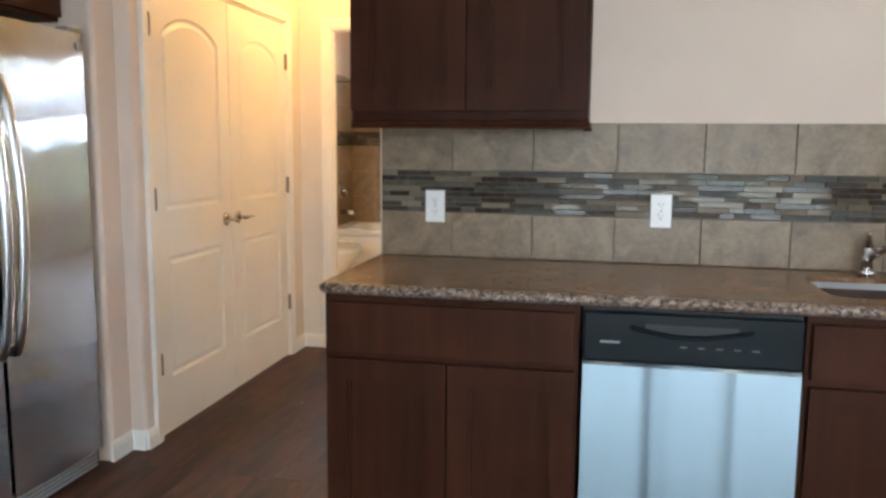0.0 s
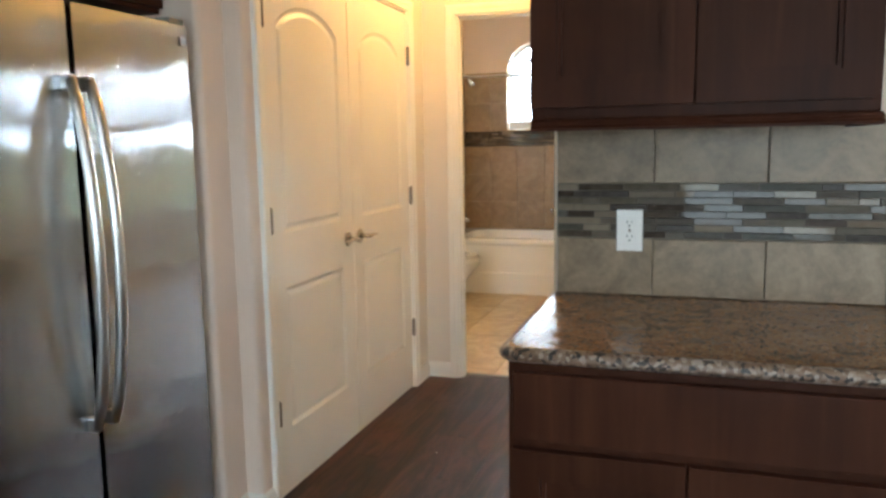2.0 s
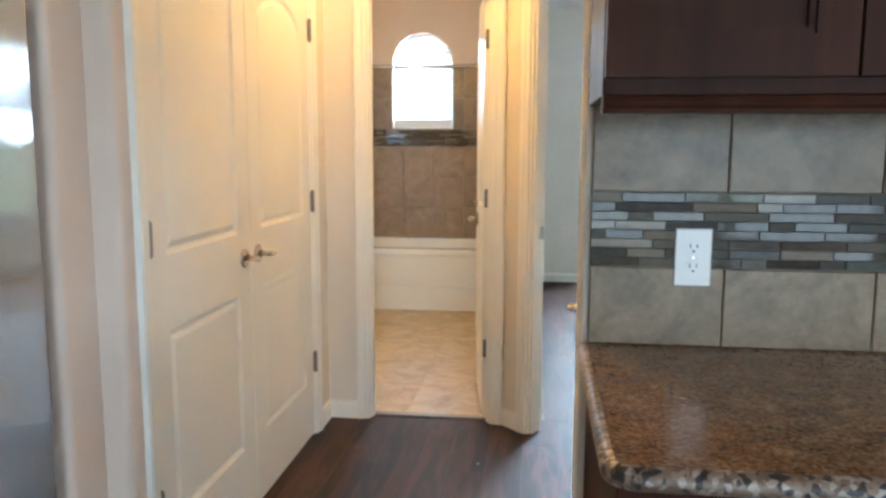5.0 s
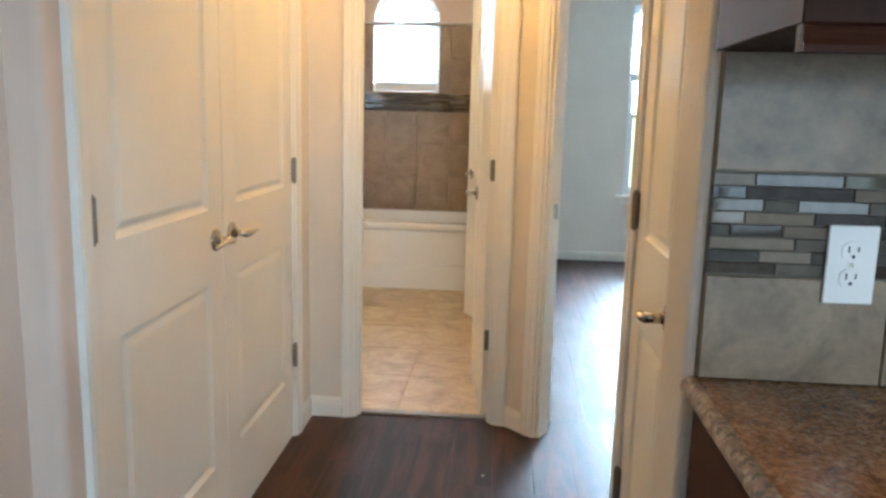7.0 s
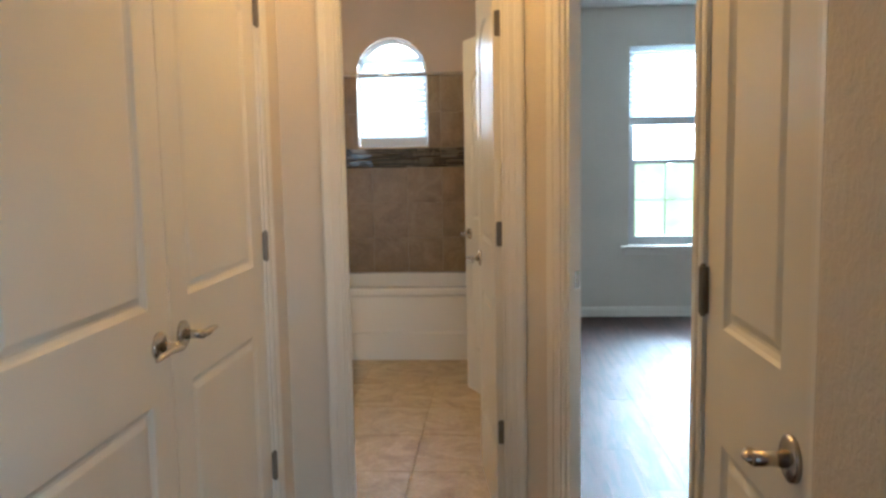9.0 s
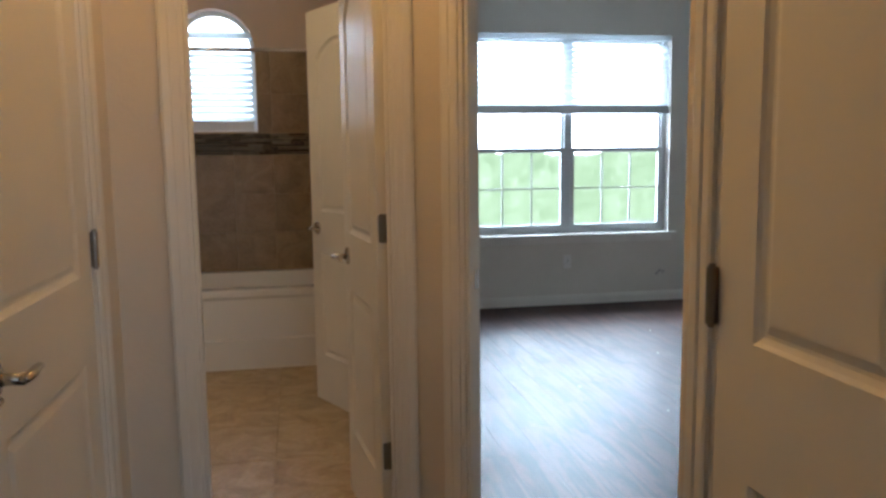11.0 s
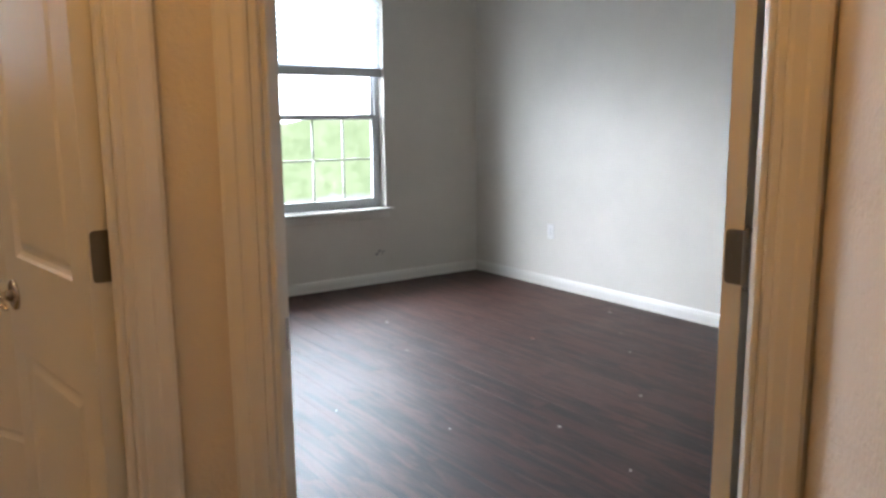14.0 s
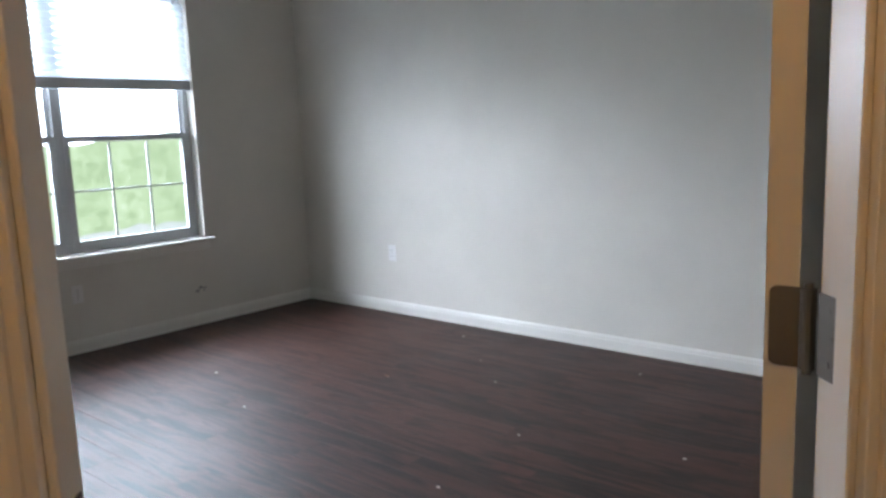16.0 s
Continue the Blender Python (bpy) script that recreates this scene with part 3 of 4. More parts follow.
def hung(x, y, angle, mirror=False, z=0.008):
    """A door's pose: hinge edge at x, y; its width runs along the angle in degrees. mirror swaps the face that carries the knuckles."""
    return pose(x, y, z, 0, 0, angle) @ (Matrix.Diagonal((1, -1, 1, 1)) if mirror else Matrix())


# pantry pair: closed, knuckles towards the hall
door("door_1", hung(-1.672, 3.702, 90), 0.719, "white two-panel arched pantry door, closed", [(-1, -1)])
door("door_2", hung(-1.672, 5.147, -90, True), 0.719, "white two-panel arched pantry door, closed", [(-1, -1)])
# bathroom door: open into the bathroom
door("door_3", hung(-0.893, 5.482, 97), 0.560, "white arched panel bathroom door standing open", [(-1, -1), (1, -1)], far=False)
# linen door: ajar
door("door_4", hung(-0.825, 6.672, 116, True), 0.62, "white arched panel linen door standing ajar", [(-1, -1), (1, -1)])
# closet door: closed, knuckles towards the hall
door("door_5", hung(-0.527, 4.201, -90), 0.464, "narrow white panel closet door, closed", [(-1, -1)], backset=0.042, lever_z=0.900, reach=0.35)
# bedroom door: open into the bedroom
door("door_6", hung(-0.084, 4.814, 4), 0.757, "white panel bedroom door standing open", [(-1, -1), (1, -1)])
for z in HINGE_Z:
    z += 0.008
    leaf_shape = [(0.0855, z + 0.0445)] + rounded(0.056, z + 0.0365, 0.008, 90, 180) + rounded(0.056, z - 0.0365, 0.008, 180, 270) + [(0.0855, z - 0.0445)]
    bm = prism(bmesh.new(), leaf_shape, [], 0.0025, Matrix(((0, 0, 1, SLANT_U0 + 0.0165), (0, 1, 0, 0), (1, 0, 0, 0), (0, 0, 0, 1))))
    for s in (-0.028, 0.0, 0.028):
        tube(bm, [(SLANT_U0 + 0.019, z + s, 0.066 - 0.006 * (s == 0)), (SLANT_U0 + 0.0198, z + s, 0.066 - 0.006 * (s == 0))], 0.0035, 8)
    part("hinge_leaf", bm, BRONZE, slant_lining, "dull metal hinge leaf")


# ---- windows ----
def window_unit(name, m, w, h, label, lites=True, double=True, blind_to=None, frame_mat=None):
    """A vinyl single-hung window in a wall's frame; u, v start at the opening's lower corner, w into the wall."""
    fm = frame_mat or VINYL
    ob = thing(name, m, label, "window", kind="structure")
    bm = bmesh.new()
    f = 0.036
    prism(bm, rect(0.001, w - 0.001, 0.001, h - 0.001), [rect(f, w - f, f, h - f)], 0.06, Matrix.Translation((0, 0, 0.085)))
    part("window_frame", bm, fm, ob)
    halves = [(f, w / 2 - 0.028), (w / 2 + 0.028, w - f)] if double else [(f, w - f)]
    if double:
        part("mullion", box(bmesh.new(), w / 2 - 0.0275, w / 2 + 0.0275, f, h - f, 0.080, 0.145, 0.004), fm, ob)
    mid = h * 0.425
    for u0, u1 in halves:
        sash = part("sash", prism(bmesh.new(), rect(u0, u1, f, mid + 0.02), [rect(u0 + 0.032, u1 - 0.032, f + 0.036, mid - 0.016)], 0.03, Matrix.Translation((0, 0, 0.078))), fm, ob)
        if lites:
            g0, g1, z0, z1 = u0 + 0.032, u1 - 0.032, f + 0.036, mid - 0.016
            for k in (1, 2):
                x = g0 + (g1 - g0) * k / 3
                part("muntin", box(bmesh.new(), x - 0.006, x + 0.006, z0, z1, 0.090, 0.100), fm, sash)
            zm = (z0 + z1) / 2
            part("muntin", box(bmesh.new(), g0, g1, zm - 0.006, zm + 0.006, 0.089, 0.101), fm, sash)
        up = part("sash", prism(bmesh.new(), rect(u0, u1, mid - 0.02, h - f), [rect(u0 + 0.025, u1 - 0.025, mid + 0.02, h - f - 0.03)], 0.028, Matrix.Translation((0, 0, 0.112))), fm, ob)
        for par, z0, z1, y in ((sash, f + 0.036, mid - 0.016, 0.094), (up, mid + 0.02, h - f - 0.03, 0.126)):
            g = part("pane", box(bmesh.new(), u0 + 0.025, u1 - 0.025, z0, z1, y, y + 0.002), GLASS, par)
            g.visible_shadow = False
    return ob


def blind(name, m, w, top, bottom, label, arc=None):
    """A raised slat blind: head rail, slats, bottom rail and cords."""
    ob = thing(name, m, label, "window blind")
    part("head_rail", box(bmesh.new(), 0.004, w - 0.004, top - 0.045, top - 0.002, 0.012, 0.062, 0.004), BLIND, ob)
    part("bottom_rail", box(bmesh.new(), 0.006, w - 0.006, bottom, bottom + 0.07, 0.014, 0.060, 0.006), VINYL, ob)
    n = int((top - 0.05 - bottom - 0.07) / 0.043)
    me = None
    for k in range(n):
        z = bottom + 0.085 + k * 0.043
        bm = bmesh.new()
        box(bm, 0.008, w - 0.008, -0.024, 0.024, -0.0012, 0.0012)
        bmesh.ops.rotate(bm, cent=(0, 0, 0), matrix=Matrix.Rotation(radians(38), 3, "X"), verts=bm.verts)
        s = link_mesh("slat", bm, BLIND, ob) if me is None else new("slat", me)
        me = s.data
        s.parent = ob
        s.matrix_local = Matrix.Translation((0, z, 0.036)) @ Matrix.Rotation(radians(0), 4, "X")
    for u in (w * 0.12, w * 0.88):
        part("cord", tube(bmesh.new(), [(u, bottom + 0.05, 0.036), (u, top - 0.02, 0.036)], 0.0013, 6), VINYL, ob)
    return ob


WB = plane_frame(2.03, 9.40, -1, 0, 0.62)
window_unit("window_1", WB, 1.81, 1.68, "white vinyl double window with divided lower sashes")
blind("window_blind", WB, 1.81, 1.68, 1.02, "white slat blind drawn half up over the window")
sill = thing("window_sill", plane_frame(2.03, 9.40, -1, 0, 0.62), "white painted window sill with apron", "window sill", kind="structure")
part("stool", box(bmesh.new(), -0.06, 1.87, -0.028, -0.004, -0.045, 0.084, 0.005), TRIM, sill)
part("apron", box(bmesh.new(), -0.03, 1.84, -0.085, -0.028, -0.014, -0.0005, 0.004), TRIM, sill)

window_unit("window_2", plane_frame(4.0, -0.35, 0, 1, 0.95), 1.9, 1.2, "white vinyl living room window", lites=False)
blind("window_blind", plane_frame(4.0, -0.35, 0, 1, 0.95), 1.9, 1.2, 0.75, "white slat blind drawn part way up")
window_unit("window_3", plane_frame(-0.35, -3.05, 1, 0, 0.06), 3.1, 2.06, "white framed glass patio window", lites=False)

# arched bathroom window with its blind
WA = plane_frame(-1.70, BY, -1, 0)
win = thing("window_4", WA, "white arched vinyl bathroom window", "window", kind="structure")
bm = prism(bmesh.new(), arch(0, 0.269, 1.481, 2.04), [arch(0, 0.235, 1.516, 2.04)], 0.06, Matrix.Translation((0, 0, 0.09)))
part("window_frame", bm, VINYL, win)
g = part("pane", prism(bmesh.new(), arch(0, 0.24, 1.51, 2.04), [], 0.003, Matrix.Translation((0, 0, 0.115))), GLASS, win)
g.visible_shadow = False
blind("window_blind", plane_frame(-1.44, BY, -1, 0), 0.52, 2.16, 1.485, "white slat blind lowered in the arched window")

# outdoors seen through the windows


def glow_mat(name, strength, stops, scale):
    """Overexposed outdoors that glows: daylight and haze put into a softly varying colour."""
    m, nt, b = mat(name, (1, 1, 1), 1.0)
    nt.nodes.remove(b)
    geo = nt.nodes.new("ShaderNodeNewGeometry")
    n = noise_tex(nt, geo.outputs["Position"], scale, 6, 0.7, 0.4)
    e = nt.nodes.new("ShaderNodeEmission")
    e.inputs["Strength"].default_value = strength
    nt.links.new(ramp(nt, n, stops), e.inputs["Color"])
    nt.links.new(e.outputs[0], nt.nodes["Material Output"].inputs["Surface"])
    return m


SKYDIM = glow_mat("pale_sky", 11.0, [(0.3, (0.84, 0.93, 1.0)), (0.7, (0.90, 0.97, 1.0))], 0.4)
SKYGLOW = glow_mat("white_sky", 36.0, [(0.3, (0.84, 0.93, 1.0)), (0.7, (0.90, 0.97, 1.0))], 0.4)
# The bank glows by itself: daylight and haze are put into its colour.
HILLGLOW = glow_mat("hazy_green_hill_glow", 4.4, [(0.28, (0.34, 0.45, 0.24)), (0.46, (0.50, 0.62, 0.34)), (0.62, (0.64, 0.76, 0.46)), (0.76, (0.90, 0.94, 0.78))], 9.0)
# The track glows as well, its bright daylight being part of the emission.
TRACKGLOW = glow_mat("pale_track_glow", 3.6, [(0.3, (0.70, 0.78, 0.66)), (0.7, (0.95, 0.95, 0.90))], 3.0)


def backdrop(name, x, y, dx, dy, outline, material, label):
    ob = link_mesh(name, prism(bmesh.new(), outline, [], 0.01), material)
    ob.matrix_world = plane_frame(x, y, dx, dy)
    return tagged(ob, label, "backdrop", kind="backdrop")


def ridge(length, base, low, high, seed):
    """A flat bank of brush with an uneven top."""
    top = [(u * length / 90, low + (high - low) * (0.5 + 0.5 * noise.noise(Vector((u * 0.09, seed, 0)))) + 0.05 * noise.noise(Vector((u * 0.7, seed, 3)))) for u in range(91)]
    return [(0, base)] + [(length, base)] + top[::-1]


for x, y, dx, dy, length, sd in ((7.0, 11.2, -1, 0, 13.0, 1), (9.0, -8, 0, 1, 18.0, 2), (-7, -8.0, 1, 0, 16.0, 3)):
    backdrop("backdrop", x, y, dx, dy, rect(0, length, -0.5, 5.5), SKYGLOW if sd == 1 else SKYDIM, "overexposed white sky")
    ox, oy = -dy * 0.15, dx * 0.15
    backdrop("backdrop", x + ox, y + oy, dx, dy, ridge(length, -0.6, 1.18, 1.46, sd), HILLGLOW, "glowing backdrop of hazy green brush on a low bank")
    backdrop("backdrop", x + 1.4 * ox, y + 1.4 * oy, dx, dy, ridge(length, -0.6, 0.50, 0.62, sd + 5), TRACKGLOW, "glowing backdrop of a pale dry track in front of the bank")
tagged(link_mesh("ground", box(bmesh.new(), -40, 40, -40, 40, -0.6, -0.3), paint("dry_ground", (0.30, 0.27, 0.20), 0.9)), "pale dry ground outside the house", "ground", kind="structure")


# ---- kitchen: cabinets ----
def shaker(bm, x0, x1, z0, z1, y, rail=0.06, t=0.021):
    """A framed front with a sunk panel; its face at y, body behind."""
    m = Matrix(((1, 0, 0, 0), (0, 0, 1, y), (0, 1, 0, 0), (0, 0, 0, 1)))
    prism(bm, rect(x0, x1, z0, z1), [rect(x0 + rail, x1 - rail, z0 + rail, z1 - rail)], t, m)
    b = 0.010
    prism(bm, rect(x0 + rail - 0.0005, x1 - rail + 0.0005, z0 + rail - 0.0005, z1 - rail + 0.0005), [rect(x0 + rail + b, x1 - rail - b, z0 + rail + b, z1 - rail - b)], t - 0.009, m @ Matrix.Translation((0, 0, 0.007)))
    return bm


def sunk_panel(x0, x1, z0, z1, y, rail=0.06, t=0.021):
    """The flat panel held in a framed front."""
    m = Matrix(((1, 0, 0, 0), (0, 0, 1, y), (0, 1, 0, 0), (0, 0, 0, 1)))
    b = 0.009
    return prism(bmesh.new(), rect(x0 + rail + b, x1 - rail - b, z0 + rail + b, z1 - rail - b), [], t - 0.017, m @ Matrix.Translation((0, 0, 0.016)))


def base_cabinet(x0, x1, doors, label):
    ob = thing("base_cabinet", pose(0, 0, 0), label, "cabinet", "base cabinets under the counter")
    bm = bmesh.new()
    box(bm, x0, x1, 2.80, 3.41, 0.10, 0.881, 0.0015, 1)
    part("body", bm, WOOD, ob)
    part("toe_kick", box(bmesh.new(), x0 + 0.002, x1 - 0.002, 2.875, 2.89, 0.0, 0.10), WOOD, ob)
    part("drawer_front", box(bmesh.new(), x0 + 0.012, x1 - 0.012, 2.781, 2.7995, 0.715, 0.862, 0.003), WOOD, ob)
    w = (x1 - x0 - 0.024 - 0.006 * (doors - 1)) / doors
    for k in range(doors):
        a = x0 + 0.012 + k * (w + 0.006)
        leaf = part("door", shaker(bmesh.new(), a, a + w, 0.115, 0.695, 2.7785), WOOD, ob)
        part("panel", sunk_panel(a, a + w, 0.115, 0.695, 2.7785), WOOD, leaf)
    return ob


base_cabinet(-0.565, 0.168, 2, "dark cherry base cabinet with drawer and two doors")
base_cabinet(0.746, 1.66, 2, "dark cherry sink base cabinet with two doors")

upper = thing("wall_cabinet", pose(0, 0, 0), "dark cherry wall cabinet with two framed doors", "cabinet")
part("body", box(bmesh.new(), -0.575, 0.168, 3.092, 3.414, 1.392, 2.32, 0.0015, 1), WOOD, upper)
for a, b in ((-0.573, -0.206), (-0.201, 0.150)):
    leaf = part("door", shaker(bmesh.new(), a, b, 1.418, 2.31, 3.0705, 0.062), WOOD, upper)
    part("panel", sunk_panel(a, b, 1.418, 2.31, 3.0705, 0.062), WOOD, leaf)
# moulded rail under the doors and along the cabinet's open side
prof = [(0.0, 1.3915), (0.004, 1.389), (0.006, 1.383), (0.004, 1.377), (0.008, 1.371), (0.007, 1.364), (-0.016, 1.364), (-0.016, 1.3915)]
rail = bmesh.new()
rows = [[rail.verts.new((x - sx * o, y - o * sy, z)) for o, z in prof] for x, y, sx, sy in ((0.168, 3.414, -1, 0), (0.168, 3.090, -1, 1), (-0.5752, 3.090, 0, 1))]
for r, s in zip(rows, rows[1:]):
    for k in range(len(prof)):
        rail.faces.new((r[k], r[(k + 1) % len(prof)], s[(k + 1) % len(prof)], s[k]))
rail.faces.new(rows[0])
rail.faces.new(rows[-1])
part("light_rail", rail, WOOD, upper)

over = thing("wall_cabinet", pose(0, 0, 0), "dark cherry cabinet above the refrigerator", "cabinet")
part("body", box(bmesh.new(), -2.57, -1.87, 2.46, 3.42, 1.775, 2.32, 0.0015, 1), WOOD, over)
for a, b in ((2.47, 2.935), (2.941, 3.41)):
    d = shaker(bmesh.new(), a, b, 1.79, 2.31, 0.0, 0.06)
    turn = Matrix(((0, -1, 0, -1.848), (1, 0, 0, 0), (0, 0, 1, 0), (0, 0, 0, 1)))
    d.transform(turn)
    leaf = part("door", d, WOOD, over)
    d = sunk_panel(a, b, 1.79, 2.31, 0.0, 0.06)
    d.transform(turn)
    part("panel", d, WOOD, leaf)

# counter with a sink cut-out and a rough bullnose edge
counter = thing("countertop", pose(0, 0, 0), "polished brown speckled granite countertop", "countertop")


def rounded_rect(x0, x1, y0, y1, r):
    return rounded(x1 - r, y0 + r, r, -90, 0) + rounded(x1 - r, y1 - r, r, 0, 90) + rounded(x0 + r, y1 - r, r, 90, 180) + rounded(x0 + r, y0 + r, r, 180, 270)


SINK = rounded_rect(0.835, 1.40, 2.90, 3.255, 0.06)
outline = [(1.75, 2.79), (1.75, 3.414), (-0.568, 3.414)] + rounded(-0.548, 2.81, 0.02, 180, 270)
part("slab", prism(bmesh.new(), outline, [SINK], 0.032, Matrix.Translation((0, 0, 0.883))), GRANITE, counter)
bm = bmesh.new()
path = [(1.75, 2.790), (-0.543, 2.790)] + rounded(-0.543, 2.815, 0.025, 270, 180, 6)[1:] + [(-0.568, 3.412)]
rows = []
for i, (x, y) in enumerate(path):
    a, b = Vector(path[max(i - 1, 0)]), Vector(path[min(i + 1, len(path) - 1)])
    d = (b - a).normalized()
    n = Vector((-d.y, d.x)) * (1 if i >= 0 else -1)
    n = Vector((d.y, -d.x))
    if n.y > 0 or (abs(n.y) < 1e-3 and n.x > 0):
        n = -n
    rows.append([bm.verts.new((x + n.x * 0.019 * math.sin(t), y + n.y * 0.019 * math.sin(t), 0.899 + 0.0163 * math.cos(t))) for t in (math.pi * k / 8 for k in range(9))])
for r, s in zip(rows, rows[1:]):
    for k in range(8):
        bm.faces.new((r[k], r[k + 1], s[k + 1], s[k]))
for r in (rows[0], rows[-1]):
    bm.faces.new(r)
part("edge", bm, GRANITE_EDGE, counter, "pale speckled rounded granite edge", True)

sink = thing("sink", pose(0, 0, 0), "undermount stainless steel kitchen sink", "sink")
bm = bmesh.new()
tops = [rounded_rect(0.838, 1.397, 2.903, 3.252, 0.058), rounded_rect(0.845, 1.39, 2.91, 3.245, 0.06), rounded_rect(0.865, 1.37, 2.93, 3.225, 0.06)]
rings = [[bm.verts.new((x, y, z)) for x, y in tops[i]] for i, z in ((0, 0.901), (0, 0.894), (1, 0.73), (2, 0.715))]
for r, s in zip(rings, rings[1:]):
    for i in range(len(r)):
        bm.faces.new((r[i], r[(i + 1) % len(r)], s[(i + 1) % len(r)], s[i]))
bm.faces.new(rings[-1])
part("basin", bm, STEEL, sink, "", True)
part("drain", tube(bmesh.new(), [(1.12, 3.08, 0.7155), (1.12, 3.08, 0.719)], [0.045, 0.04], 20), CHROME, sink)

faucet = thing("faucet", pose(1.045, 3.33, 0.915), "chrome kitchen faucet with lever on the counter", "faucet")
part("base", tube(bmesh.new(), [(0, 0, 0), (0, 0, 0.012), (0, 0, 0.018)], [0.028, 0.027, 0.02], 20), CHROME, faucet, "", True)
part("body", tube(bmesh.new(), [(0, 0, 0.015), (0, 0, 0.05), (0, 0, 0.085)], [0.018, 0.017, 0.019], 18), CHROME, faucet, "", True)
part("spout", tube(bmesh.new(), [(0, 0, 0.05), (0.03, -0.05, 0.09), (0.06, -0.11, 0.11), (0.08, -0.16, 0.105), (0.09, -0.18, 0.085)], [0.013, 0.012, 0.011, 0.011, 0.012], 14), CHROME, faucet, "", True)
part("lever", tube(bmesh.new(), [(0, 0, 0.085), (0, -0.004, 0.105), (-0.01, -0.03, 0.13), (-0.012, -0.05, 0.135)], [0.019, 0.015, 0.007, 0.005], 12), CHROME, faucet, "", True)

# dishwasher
dw = thing("dishwasher", pose(0, 0, 0), "stainless steel dishwasher with a black control panel", "dishwasher")
part("tub_body", box(bmesh.new(), 0.176, 0.738, 2.81, 3.40, 0.10, 0.876), DARKGAP, dw)
bm = bmesh.new()
pts = [(2.806, 0.115), (2.778, 0.115), (2.772, 0.125)] + [(2.772 - 0.006 * math.sin(math.pi * k / 8), 0.125 + 0.60 * k / 8) for k in range(1, 8)] + [(2.772, 0.725), (2.778, 0.735), (2.806, 0.735)]
prism(bm, pts, [], 0.556, Matrix(((0, 0, 1, 0.179), (1, 0, 0, 0), (0, 1, 0, 0), (0, 0, 0, 1))))
part("door", bm, STEEL_H, dw, "brushed stainless steel door")
panel = part("control_panel", box(bmesh.new(), 0.178, 0.736, 2.770, 2.808, 0.738, 0.870, 0.006, 3), BLACK, dw, "glossy black control panel")
bm = bmesh.new()
tube(bm, [(0.30 + 0.31 * k / 16, 2.769 - 0.012 * math.sin(math.pi * k / 16), 0.835 - 0.020 * math.sin(math.pi * k / 16)) for k in range(17)], 0.008, 10, 0.8)
part("handle_lip", bm, BLACK, panel)
part("pocket", box(bmesh.new(), 0.34, 0.575, 2.768, 2.771, 0.820, 0.845, 0.001, 1), DARKGAP, panel)
part("marking", box(bmesh.new(), 0.222, 0.275, 2.7685, 2.7698, 0.789, 0.794), LETTER, panel, "grey printed bar")
for k in range(5):
    part("button_mark", box(bmesh.new(), 0.43 + k * 0.045, 0.448 + k * 0.045, 2.7687, 2.7698, 0.785, 0.788), GREYP, panel)
part("kick_plate", box(bmesh.new(), 0.178, 0.736, 2.83, 2.842, 0.004, 0.112), BLACK, dw)


# ---- outlets ----
def outlet(m, label):
    """A duplex outlet; local x right, z up, the wall behind at y 0."""
    ob = thing("wall_outlet", m, label, "outlet", "wall outlets")
    part("plate", box(bmesh.new(), -0.035, 0.035, -0.006, 0.0, -0.057, 0.057, 0.0025), OUTLET, ob)
    for zc in (-0.0195, 0.0195):
        bm = bmesh.new()
        prism(bm, [(0.017 * math.cos(a) if abs(math.cos(a)) < 0.9 else 0.0155 * math.copysign(1, math.cos(a)), zc + 0.0145 * math.sin(a)) for a in (2 * math.pi * k / 20 for k in range(20))], [], 0.003, Matrix(((1, 0, 0, 0), (0, 0, 1, -0.0085), (0, 1, 0, 0), (0, 0, 0, 1))))
        s = part("socket", bm, OUTLET, ob)
        part("slots", box(box(bmesh.new(), -0.0075, -0.0055, -0.0092, -0.0084, zc - 0.001, zc + 0.008), 0.0055, 0.0075, -0.0092, -0.0084, zc, zc + 0.007), SLOT, s)
        part("ground_hole", tube(bmesh.new(), [(0, -0.0092, zc - 0.007), (0, -0.0084, zc - 0.007)], 0.0026, 8), SLOT, s)
    part("screw", tube(bmesh.new(), [(0, -0.0072, 0), (0, -0.006, 0)], 0.003, 8), NICKEL, ob)
    return ob


outlet(pose(-0.366, 3.400, 1.097), "white duplex outlet on the tiled backsplash")
outlet(pose(0.415, 3.400, 1.098), "white duplex outlet on the tiled backsplash")
outlet(pose(1.10, 9.40, 0.375), "white duplex outlet on the grey bedroom wall")
outlet(pose(2.95, 8.45, 0.44, 0, 0, -90), "white duplex outlet on the grey bedroom wall")

# ---- refrigerator ----
fr = thing("refrigerator", pose(0, 0, 0), "stainless steel side-by-side refrigerator with curved handles", "refrigerator")
part("cabinet", box(bmesh.new(), -2.46, -1.795, 2.462, 3.362, 0.03, 1.70, 0.004), GREYP, fr)


def fridge_door(y0, y1):
    bm = bmesh.new()
    n = 12
    pts = [(-1.79, y0)]
    pts += [(-1.728 + 0.010 * math.sin(math.pi * k / n), y0 + 0.006 + (y1 - y0 - 0.012) * k / n) for k in range(n + 1)]
    pts += [(-1.79, y1)]
    prism(bm, pts, [], 1.625, Matrix.Translation((0, 0, 0.092)))
    return part("door", bm, STEEL_V, fr, "brushed stainless steel door")


